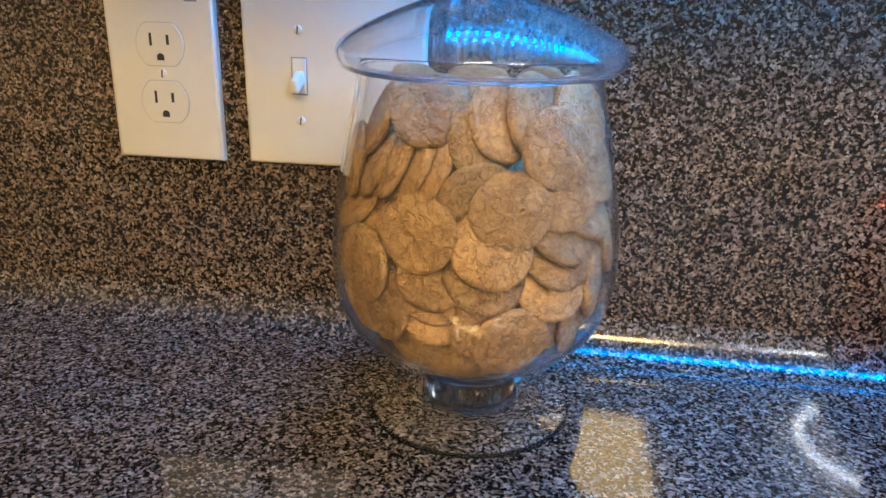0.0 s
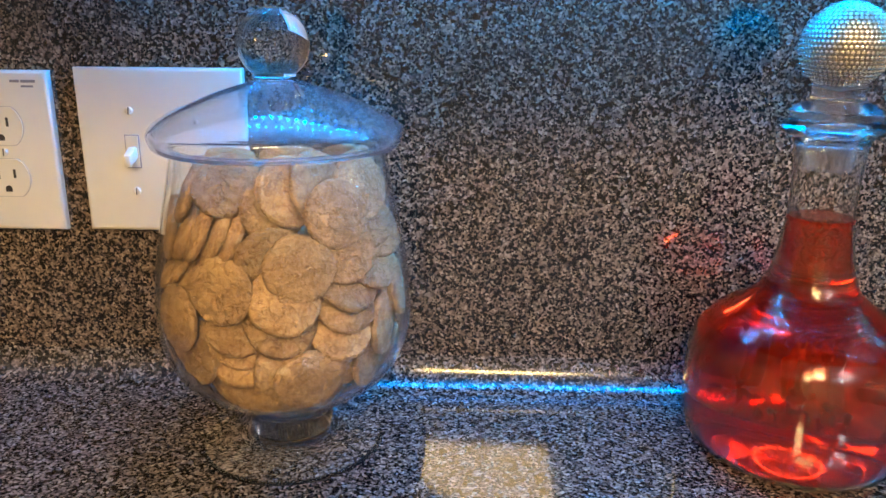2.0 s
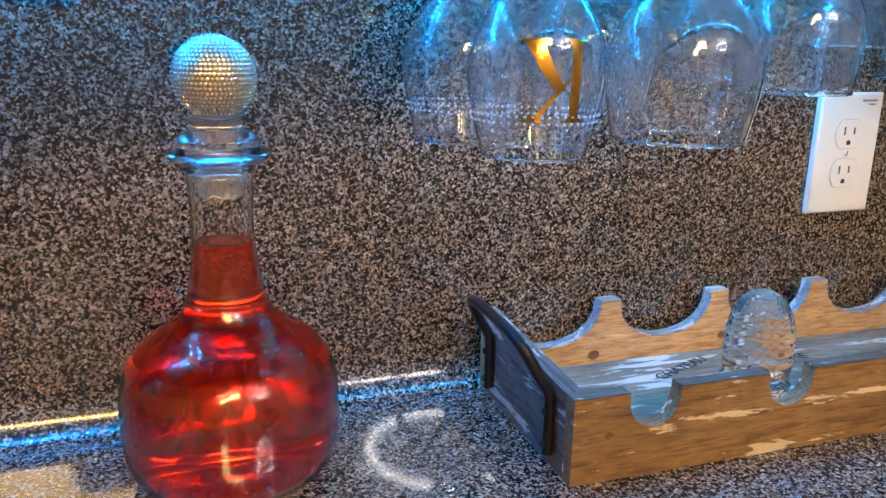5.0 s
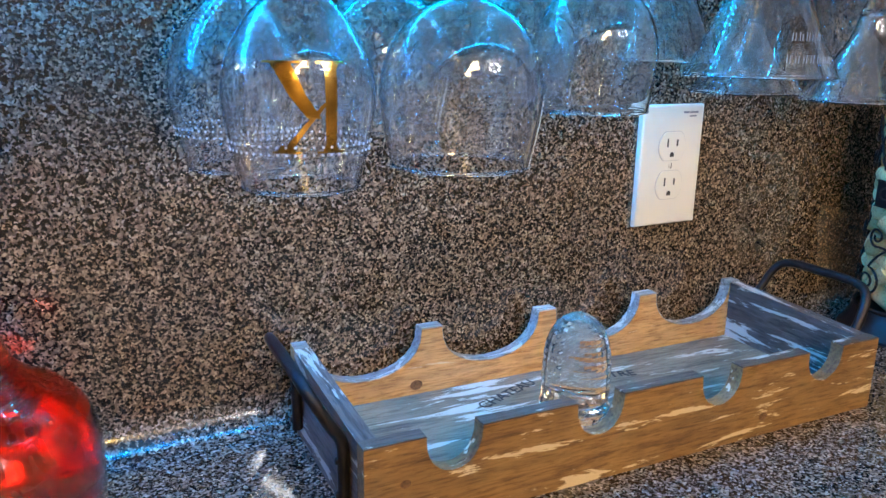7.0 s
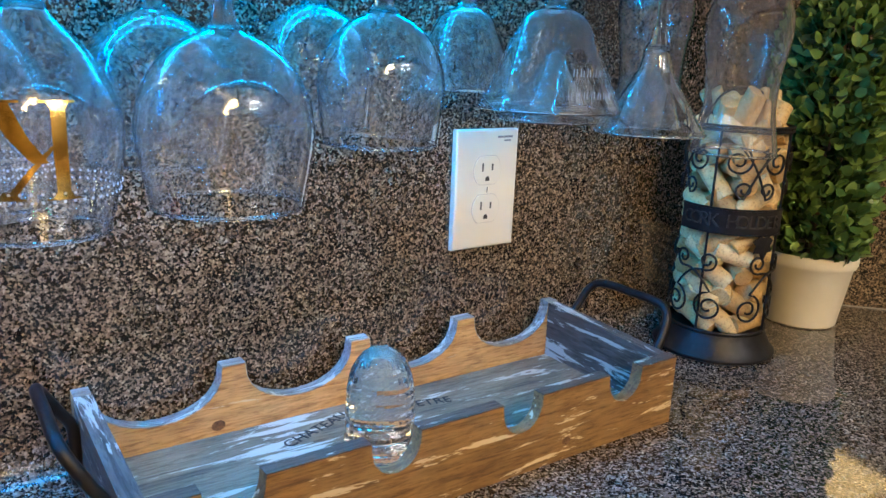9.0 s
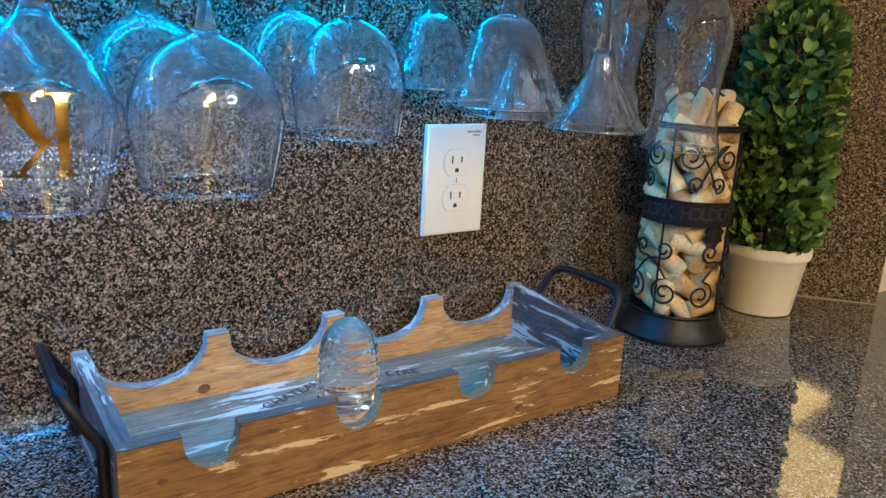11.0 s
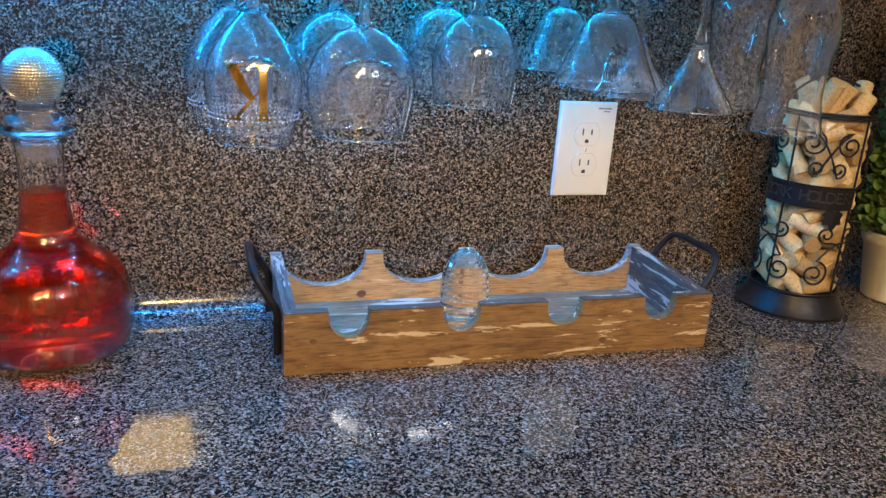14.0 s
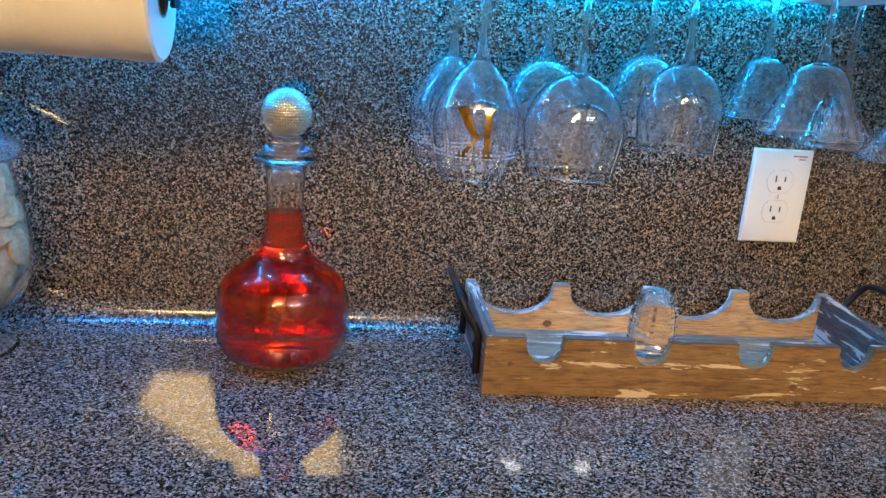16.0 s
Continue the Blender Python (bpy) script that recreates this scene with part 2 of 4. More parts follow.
def single(name, bm, mat, label, category, group="", kind="", m=None, smooth=True):
    ob = new(name, mesh_of(bm, name, mat, smooth))
    if m is not None:
        ob.matrix_basis = m
    return tagged(ob, label, category, group, kind)


def box(x0, x1, y0, y1, z0, z1, bevel=0.0, seg=2, bm=None):
    own = bm is None
    bm = bm or bmesh.new()
    made = bmesh.ops.create_cube(bm, size=1, matrix=Matrix.Translation(((x0 + x1) / 2, (y0 + y1) / 2, (z0 + z1) / 2)) @ Matrix.Diagonal((x1 - x0, y1 - y0, z1 - z0, 1)))
    if bevel:
        edges = {e for v in made["verts"] for e in v.link_edges}
        bmesh.ops.bevel(bm, geom=list(edges), offset=bevel, segments=seg, profile=0.5, affect="EDGES", clamp_overlap=True)
    return bm


def lathe(profile, seg=64, bm=None, closed=False):
    """Turns (radius, height) points round the z axis."""
    bm = bm or bmesh.new()
    rings = []
    for r, z in profile:
        if r < 1e-6:
            rings.append([bm.verts.new((0, 0, z))])
        else:
            rings.append([bm.verts.new((r * math.cos(2 * math.pi * i / seg), r * math.sin(2 * math.pi * i / seg), z)) for i in range(seg)])
    pairs = list(zip(rings, rings[1:])) + ([(rings[-1], rings[0])] if closed else [])
    for a, b in pairs:
        for i in range(seg):
            j = (i + 1) % seg
            if len(a) == 1 and len(b) > 1:
                bm.faces.new((a[0], b[j], b[i]))
            elif len(b) == 1 and len(a) > 1:
                bm.faces.new((a[i], a[j], b[0]))
            elif len(a) > 1:
                bm.faces.new((a[i], a[j], b[j], b[i]))
    return bm


def spline(points, steps=6):
    """A smooth line through the given points."""
    pts = [Vector(p) for p in points]
    pts = [2 * pts[0] - pts[1]] + pts + [2 * pts[-1] - pts[-2]]
    out = []
    for i in range(1, len(pts) - 2):
        a, b, c, d = pts[i - 1:i + 3]
        for k in range(steps):
            t = k / steps
            out.append(0.5 * (2 * b + (c - a) * t + (2 * a - 5 * b + 4 * c - d) * t * t + (3 * b - a - 3 * c + d) * t ** 3))
    return out + [pts[-2]]


def smooth_profile(profile, steps=5):
    return [(max(0, p[0]), p[1]) for p in spline([(r, z, 0) for r, z in profile], steps)]


def shell(profile, thick):
    """The closed section of a vessel from its outer line, bottom to top."""
    pts = [Vector((r, z)) for r, z in profile]
    inner = []
    for i, p in enumerate(pts):
        d = (pts[min(i + 1, len(pts) - 1)] - pts[max(i - 1, 0)]).normalized()
        n = Vector((-d.y, d.x))
        q = p + n * thick
        inner.append((max(0.0, q.x), q.y))
    return profile + inner[::-1]


def tube(points, r, seg=8, bm=None, closed=False):
    bm = bm or bmesh.new()
    pts = [Vector(p) for p in points]
    n = len(pts)
    rings, side = [], None
    for i, p in enumerate(pts):
        d = (pts[(i + 1) % n if closed else min(i + 1, n - 1)] - pts[i - 1 if closed else max(i - 1, 0)]).normalized()
        side = (side - d * side.dot(d)) if side else d.orthogonal()
        side.normalize()
        up = d.cross(side)
        rings.append([bm.verts.new(p + r * (side * math.cos(2 * math.pi * k / seg) + up * math.sin(2 * math.pi * k / seg))) for k in range(seg)])
    for a, b in zip(rings, rings[1:] + ([rings[0]] if closed else [])):
        for k in range(seg):
            bm.faces.new((a[k], a[(k + 1) % seg], b[(k + 1) % seg], b[k]))
    if not closed:
        bm.faces.new(rings[0][::-1]), bm.faces.new(rings[-1])
    return bm


def plate(outline, thick, bm=None):
    """A board from an outline in x and z, standing on y = 0 and thick towards +y."""
    bm = bm or bmesh.new()
    a = [bm.verts.new((x, 0, z)) for x, z in outline]
    b = [bm.verts.new((x, thick, z)) for x, z in outline]
    fa = bm.faces.new(a)
    fb = bm.faces.new(b[::-1])
    bm.normal_update()
    for i in range(len(a)):
        j = (i + 1) % len(a)
        bm.faces.new((a[i], b[i], b[j], a[j]))
    bmesh.ops.triangulate(bm, faces=[fa, fb])
    return bm


def letters(word, size, depth):
    """A word as a mesh, in x and y, from the built-in font."""
    cu = bpy.data.curves.new("word", "FONT")
    cu.body, cu.size, cu.extrude, cu.align_x, cu.align_y = word, size, depth, "CENTER", "CENTER"
    ob = bpy.data.objects.new("word", cu)
    scene.collection.objects.link(ob)
    bpy.context.view_layer.update()
    me = bpy.data.meshes.new_from_object(ob.evaluated_get(bpy.context.evaluated_depsgraph_get()))
    bpy.data.objects.remove(ob)
    bm = bmesh.new()
    bm.from_mesh(me)
    return bm


# ---- the setting ----
X0, X1, DIAG_X, DIAG_END = -1.6, 3.2, 1.79, (1.945, -0.182)
COVE = 0.025
FRONT = -0.64

bm = box(X0, X1, FRONT, -COVE, -0.04, 0.0)
single("counter", bm, STONE_TOP, "polished speckled black, grey and tan stone-look countertop", "counter", kind="structure", smooth=False)
bm = bmesh.new()
rows = []
for i in range(13):
    a = radians(90 * i / 12)
    y, z = -COVE + COVE * math.sin(a), COVE - COVE * math.cos(a)
    rows.append((bm.verts.new((X0, y, z)), bm.verts.new((DIAG_X, y, z))))
for a, b in zip(rows, rows[1:]):
    bm.faces.new((a[0], a[1], b[1], b[0]))
low = [(bm.verts.new((X0, 0.02, COVE)), bm.verts.new((DIAG_X, 0.02, COVE))), (bm.verts.new((X0, 0.02, -0.04)), bm.verts.new((DIAG_X, 0.02, -0.04))),
       (bm.verts.new((X0, -COVE, -0.04)), bm.verts.new((DIAG_X, -COVE, -0.04)))]
for a, b in zip([rows[-1]] + low, low + [rows[0]]):
    bm.faces.new((a[0], a[1], b[1], b[0]))
single("trim_cove", bm, STONE_COVE, "glossy speckled stone-look cove joining countertop and backsplash", "trim", kind="structure")
single("wall_north", box(X0, DIAG_X, 0.0, 0.05, COVE, CAB_Z + 0.2), STONE_WALL, "glossy speckled stone-look backsplash behind the counter", "wall", kind="structure", smooth=False)
d = Vector((DIAG_END[0] - DIAG_X, DIAG_END[1]))
m = Matrix.Translation((DIAG_X, 0, 0)) @ Matrix.Rotation(math.atan2(d.y, d.x), 4, "Z")
single("wall_diagonal", box(-0.03, d.length, 0.0, 0.05, 0.0, CAB_Z + 0.2), STONE_WALL, "speckled stone-look side splash set across the corner", "wall", kind="structure", m=m, smooth=False)
single("trim_caulk", tube([(0, -0.001, 0.001), (d.length, -0.001, 0.001)], 0.0012, 8), GREY_PRINT, "thin grey caulk line under the side splash", "trim", kind="structure", m=m)
single("wall_corner", box(DIAG_END[0] + 0.035, X1, DIAG_END[1] + 0.03, DIAG_END[1] + 0.1, -0.0, Z_CEIL), CREAM, "plain cream painted wall beside the side splash", "wall", kind="structure", smooth=False)
single("wall_upper", box(X0, DIAG_END[0] + 0.035, 0.0, 0.05, CAB_Z + 0.2, Z_CEIL), CREAM, "plain cream painted wall above the cabinets", "wall", kind="structure", smooth=False)
single("wall_south", box(X0, X1, -3.3, -3.2, Z_FLOOR, Z_CEIL), TAUPE, "plain taupe painted wall", "wall", kind="structure", smooth=False)
single("wall_west", box(X0 - 0.1, X0, -3.3, 0.1, Z_FLOOR, Z_CEIL), TAUPE, "plain taupe painted wall", "wall", kind="structure", smooth=False)
single("wall_east", box(X1, X1 + 0.1, -3.3, 0.1, Z_FLOOR, Z_CEIL), TAUPE, "plain taupe painted wall", "wall", kind="structure", smooth=False)
single("floor", box(X0 - 0.1, X1 + 0.1, -3.3, 0.1, Z_FLOOR - 0.05, Z_FLOOR), FLOOR, "plain brown floor", "floor", kind="structure", smooth=False)
single("ceiling", box(X0 - 0.1, X1 + 0.1, -3.3, 0.1, Z_CEIL, Z_CEIL + 0.05), WHITE_PAINT, "plain white ceiling", "ceiling", kind="structure", smooth=False)
single("base_cabinet", box(X0, X1, FRONT + 0.03, -0.002, Z_FLOOR, -0.041), CABINET, "dark brown wooden base cabinet under the counter", "cabinet", smooth=False)
up = thing("upper_cabinet", Matrix.Identity(4), "dark brown wooden wall cabinet above the counter", "cabinet")
part("body", box(X0, 1.53, -0.32, -0.002, CAB_Z, CAB_Z + 0.75), CABINET, up, smooth=False)
# unseen white sheet, added to bounce the LED blue onto glass and cove
part("underside", box(X0, 1.53, -0.3205, -0.0025, CAB_Z - 0.004, CAB_Z - 0.0002), WHITE_PAINT, up, "unseen white panel added to bounce blue LED light", smooth=False)
# unseen rail, its drop set to keep ceiling light off the upper backsplash
part("shading_rail", box(X0, 1.53, -0.335, -0.321, CAB_Z - 0.032, CAB_Z + 0.75), CABINET, up, smooth=False)

# ceiling fixtures behind the camera
fx = thing("ceiling_lamp", Matrix.Translation((1.69, -2.21, Z_CEIL - 0.10)), "large hanging ring lamp with a glowing white tube", "ceiling lamp")
part("ring_tube", tube([(0.315 * math.cos(a * math.pi / 36), 0.315 * math.sin(a * math.pi / 36), 0) for a in range(72)], 0.0135, 10, closed=True), RING, fx)
part("base_plate", lathe([(0, 0.07), (0.09, 0.07), (0.09, 0.099), (0, 0.099)], 48), WHITE_PAINT, fx)
for a in range(3):
    part("cord", tube([(0.08 * math.cos(a * 2.094), 0.08 * math.sin(a * 2.094), 0.072), (0.315 * math.cos(a * 2.094), 0.315 * math.sin(a * 2.094), 0.012)], 0.0015, 6), STEEL, fx)
fx = thing("warm_ceiling_lamp", Matrix.Translation((0.30, -2.30, Z_CEIL)), "unseen warm ceiling lamp, its panel outlined to shape the amber reflection", "ceiling lamp")
# no known fixture: outline made up to shape the amber patch on the counter
panel = [(-0.46, -0.30), (0.20, 0.42), (0.30, 0.49), (0.49, 0.50), (0.49, -0.01), (-0.05, -0.04), (-0.20, -0.60), (-0.46, -0.60)]
flat = Matrix.Rotation(radians(-90), 4, "X")
part("diffuser", plate(panel, 0.045), WARM, fx, at=Matrix.Translation((0, 0, -0.02)) @ flat, smooth=False)
part("base_plate", plate([(x * 0.94, z * 0.94) for x, z in panel], 0.0185), WHITE_PAINT, fx, at=Matrix.Translation((0, 0, -0.001)) @ flat, smooth=False)

# LED tapes: two near the wall, one behind the unseen shading rail
def led_strip(x0, x1, y, z, top, mat, where):
    tape = thing("led_strip", Matrix.Translation(((x0 + x1) / 2, y, z)), "lit blue LED tape stuck " + where, "led strip", "led strips over the counter")
    half = (x1 - x0) / 2
    part("tape", box(-half - 0.005, half + 0.005, -0.004, 0.004, 0.003, top - z), LED_BODY, tape, smooth=False)
    diode = mesh_of(box(-0.0025, 0.0025, -0.0025, 0.0025, 0.0, 0.003), "diode", mat, False)
    n = round((x1 - x0) / 0.0156)
    for i in range(n + 1):
        ob = new("diode", diode)
        ob.parent = tape
        ob.matrix_basis = Matrix.Translation((-half + i * 2 * half / n, 0, 0))


for y, z, top, where in ((-0.0125, 0.437, 0.4485, "along the top of the backsplash"), (-0.058, 0.436, CAB_Z - 0.0042, "under the wall cabinet")):
    led_strip(0.27, 0.785, y, z, top, LED, where)
    led_strip(0.802, 1.30, y, z, top, LED_SOFT, where)
led_strip(0.80, 1.17, -0.3135, 0.436, CAB_Z - 0.0042, LED_DIM, "behind the unseen cabinet rail")

# rack rails from which the stemware hangs; unseen, white to bounce blue light
rack = thing("stemware_rack", Matrix.Translation((0, 0, 0.428)), "unseen rails under the cabinet, white to bounce light, holding stemware by the foot", "stemware rack")
for i in range(7):
    xs = (0.805, 0.907, 1.017, 1.142, 1.254, 1.37, 1.50)[i]
    part("rail", box(xs - 0.012, xs + 0.012, -0.304, -0.068, 0.004, CAB_Z - 0.4325, 0.001, 1), WHITE_PAINT, rack)
    part("lip", box(xs - 0.034, xs + 0.034, -0.304, -0.068, -0.003, 0.004, 0.001, 1), WHITE_PAINT, rack)


# ---- wall plates ----
def receptacle(cx, cz, root):
    out = []
    for i in range(40):
        a = 2 * math.pi * i / 40
        x, z = 0.0172 * math.cos(a), 0.0172 * math.sin(a)
        out.append((cx + x, cz + max(-0.0142, min(0.0142, z))))
    face = part("receptacle", plate(out, 0.004), PLASTIC, root, at=Matrix.Translation((0, -0.0075, 0)))
    # slightly larger darker plate: the gap's shade is put into its colour
    gap_plate = [(x + (x - cx) * 0.045, z + (z - cz) * 0.045) for x, z in out]
    part("gap_plate", plate(gap_plate, 0.0005), GAP_SHADE, face, "thin plate coloured as the shaded gap", at=Matrix.Translation((0, 0.0007, 0)))
    part("slot", box(cx - 0.0073, cx - 0.0055, -0.0002, 0.001, cz - 0.001, cz + 0.0075), SLOT, face, smooth=False)
    part("slot", box(cx + 0.0050, cx + 0.0070, -0.0002, 0.001, cz - 0.0002, cz + 0.0065), SLOT, face, smooth=False)
    hole = [(cx + 0.0026 * math.cos(a * math.pi / 10), cz - 0.0085 + (0.0026 * math.sin(a * math.pi / 10) if a < 11 else -0.0022)) for a in range(21)]
    part("ground_hole", plate(hole, 0.0012), SLOT, face, at=Matrix.Translation((0, -0.0002, 0)))


def screw(cx, cz, root, y=-0.0068):
    s = part("screw", lathe([(0, 0.0012), (0.0022, 0.001), (0.0032, 0), (0, 0)], 20), PLASTIC, root, at=Matrix.Translation((cx, y, cz)) @ Matrix.Rotation(radians(90), 4, "X"))
    part("screw_slot", box(-0.0027, 0.0027, -0.0004, 0.0004, 0.0008, 0.0014), SLOT, s, smooth=False, at=Matrix.Rotation(radians(85), 4, "Z"))


def cover(w, h, root):
    bm = box(-w / 2, w / 2, -0.0065, 0.0, -h / 2, h / 2)
    es = [e for e in bm.edges if all(v.co.y < -0.006 for v in e.verts)]
    bmesh.ops.bevel(bm, geom=es, offset=0.0035, segments=4, profile=0.6, affect="EDGES")
    part("cover", bm, PLASTIC, root)


def outlet(cx, cz, label):
    root = thing("outlet", Matrix.Translation((cx, -0.0005, cz)), label, "outlet")
    cover(0.0795, 0.1205, root)
    receptacle(0, 0.0195, root)
    receptacle(0, -0.0195, root)
    screw(0, 0, root)
    for i, wd in enumerate((0.007, 0.011, 0.009)):
        part("print_bar", box(0.012 + 0.008 * (i > 0), 0.012 + 0.008 * (i > 0) + wd, -0.0068, -0.006, 0.0515 - 0.0035 * (i == 2), 0.0525 + 0.001 * (i < 2) - 0.003 * (i == 2)), GREY_PRINT, root, "tiny grey print", smooth=False)
    return root


outlet(0.1015, 0.1865, "white plastic double outlet plate on the backsplash beside the switch")
outlet(1.2885, 0.1935, "white plastic double outlet plate on the backsplash above the tray")
sw = thing("light_switch", Matrix.Translation((0.2232, -0.0005, 0.1882)), "wide white plastic switch plate with one toggle behind the jar", "light switch")
cover(0.1255, 0.1225, sw)
part("toggle_frame", box(-0.0285, -0.0175, -0.0072, -0.006, -0.0125, 0.0125, 0.0003, 1), GREY_PRINT, sw, "thin dark gap round the toggle")
part("toggle_well", box(-0.0278, -0.0182, -0.0076, -0.006, -0.0118, 0.0118, 0.0003, 1), PLASTIC, sw)
bm = box(-0.0265, -0.0195, -0.019, -0.005, -0.005, 0.004, 0.0015, 2)
for v in bm.verts:
    if v.co.y < -0.012:
        v.co.z -= 0.005
        v.co.x = -0.023 + (v.co.x + 0.023) * 0.8
part("toggle", bm, PLASTIC, sw)
for cx in (-0.023, 0.023):
    for cz in (-0.0302, 0.0302):
        screw(cx, cz, sw)

# ---- cookie jar ----
JX, JY = 0.3315, -0.091
jar = thing("cookie_jar", Matrix.Translation((JX, JY, 0)), "footed clear glass apothecary jar full of ginger cookies", "jar")
foot = [(0, 0.0105), (0.024, 0.0098), (0.040, 0.0046), (0.056, 0.0008), (0.0600, 0.0004), (0.0618, 0.0014), (0.0616, 0.0028), (0.0600, 0.0036), (0.056, 0.0032), (0.041, 0.0062), (0.031, 0.0108), (0.0272, 0.0135), (0.0282, 0.0180), (0.0272, 0.0240), (0.0252, 0.0300), (0.0250, 0.0345), (0.0265, 0.0364), (0, 0.0371)]
part("foot", lathe(foot, 72), JAR_GLASS, jar)
bowl_line = smooth_profile([(0.0, 0.0375), (0.020, 0.0379), (0.038, 0.0402), (0.057, 0.0478), (0.0722, 0.0620), (0.080, 0.0795), (0.0825, 0.100), (0.0805, 0.130), (0.0745, 0.165), (0.0685, 0.193), (0.0668, 0.205)], 6)
part("bowl", lathe(shell(bowl_line, 0.0022), 96), JAR_GLASS, jar)
lid_line = smooth_profile([(0.066, 0.2065), (0.0745, 0.2070), (0.0782, 0.2125), (0.0775, 0.2190), (0.070, 0.2255), (0.055, 0.2330), (0.037, 0.2400), (0.021, 0.2450), (0.0125, 0.2475)], 5)
lid = part("lid", lathe(shell(lid_line, 0.0026), 96, closed=True), HAZY, jar, "clear glass lid with a wide rolled brim")
knob = [(0, 0.2470), (0.0125, 0.2474), (0.0138, 0.2484), (0.0136, 0.2502)]
knob += [(0.0222 * math.cos(a), 0.2690 + 0.0222 * math.sin(a)) for a in [radians(-52 + i * 142 / 20) for i in range(20)]] + [(0, 0.2912)]
part("knob", lathe(knob, 56), SOLID, lid, "solid glass ball knob")


def cookie_mesh(seed):
    bm = bmesh.new()
    R, H, seg = 0.0207, 0.0068, 48
    prof = [(0, -H * 0.5), (R * 0.55, -H * 0.52), (R * 0.9, -H * 0.46), (R, -H * 0.12), (R * 0.985, H * 0.18), (R * 0.93, H * 0.36)]
    prof += [(R * 0.93 * (1 - k / 14), H * (0.36 + 0.36 * (1 - (1 - k / 14) ** 2))) for k in range(1, 14)] + [(0, H * 0.72)]
    lathe(prof, seg, bm)
    for v in bm.verts:
        q = v.co * 1000
        shift = Vector((seed * 17.3, seed * 9.1, 0))
        v.co += Vector((v.co.x, v.co.y, 0)) * 0.05 * noise.noise(v.co * 60 + shift)
        if v.co.z > 0:
            crack = abs(noise.noise(q * 0.16 + shift))
            v.co.z += 0.0013 * min(1.0, crack * 5) - 0.0013 + 0.0007 * noise.noise(q * 0.45 + shift)
    return mesh_of(bm, "cookie", COOKIE, True, 70)


COOKIES = [cookie_mesh(i) for i in range(5)]


def put_cookie(k, centre, turn):
    ob = new("cookie", COOKIES[k % 5])
    ob.matrix_basis = Matrix.Translation(centre) @ turn
    tagged(ob, "round brown crackled ginger cookie inside the glass jar", "cookie", "cookies in the jar")


# cookies that lean on the glass: bearing from the front, height, upward tilt, sideways turn
FACING = [(-15, 0.133, 10, -8), (21, 0.142, 8, 10), (11, 0.111, 35, 0), (39, 0.105, 10, 5), (22, 0.081, 0, 0), (-33, 0.090, 0, -10),
          (-42, 0.110, 12, -14), (42, 0.171, 22, 8), (46, 0.151, 20, 10), (4, 0.152, 20, 0), (10, 0.125, 48, 0), (44, 0.123, 40, 0)]
LEANING = [(10, 0.087, 12, 0), (-4, 0.072, 30, 0), (-50, 0.126, 76, 0), (-45, 0.138, 70, 0), (-13, 0.161, 48, -30), (-3, 0.160, 42, -34),
           (16, 0.187, 55, 0), (9, 0.177, 62, 0), (47, 0.132, 80, 0), (64, 0.137, 66, 0), (67, 0.102, 8, 20), (67, 0.185, 40, 0)]
PILED = [(-10, 0.112, 80, 0), (-9, 0.103, 78, 0), (-8, 0.095, 72, 0), (64, 0.128, 74, 0), (62, 0.078, -8, 0), (-62, 0.080, -4, 0), (0, 0.060, 10, 0),
         (40, 0.064, -4, 0), (-38, 0.064, -4, 0), (-72, 0.108, 10, 0), (80, 0.155, 30, 0), (-16, 0.186, 50, 0), (36, 0.190, 40, 0), (66, 0.166, 30, 0), (-66, 0.140, 60, 0), (6, 0.066, 0, 0), (52, 0.084, 0, 0), (85, 0.120, 20, 0)]
LAID = FACING + LEANING + PILED + [(-66 + 13 * i, 0.157 + 0.003 * i, 14 + 4 * i, -48) for i in range(4)] + [(-50, 0.184, 24, -10)]
for z, step in ((0.066, 42), (0.095, 32), (0.128, 34), (0.158, 36), (0.184, 42)):
    LAID += [(b, z, 12, 0) for b in range(104, 262, step)]
rnd = random.Random(5)
places, normals = [], []
wall_z = np.array([z for r, z in bowl_line])
wall_r = np.array([r for r, z in bowl_line]) - 0.0030


def bowl_radius(z):
    return np.interp(z, wall_z + 0.002, wall_r)


for k, (bear, z, tilt, turn) in enumerate(LAID):
    b, tl = radians(bear), radians(tilt)
    out = Vector((math.sin(b), -math.cos(b), 0))
    places.append(out * (float(bowl_radius(z)) - (0.005 if k < len(FACING) else 0.009)) + Vector((0, 0, z)))
    normals.append((Matrix.Rotation(radians(turn), 3, "Z") @ out) * math.cos(tl) + Vector((0, 0, math.sin(tl))))
for k in range(52):
    z = 0.048 + 0.146 * (k + 0.5) / 52
    a, r = k * 2.4, 0.046 * math.sqrt(rnd.random())
    places.append(Vector((r * math.cos(a), r * math.sin(a) + 0.006, z)))
    normals.append(Vector((rnd.gauss(0, 0.35), rnd.gauss(0, 0.35), 1)).normalized())


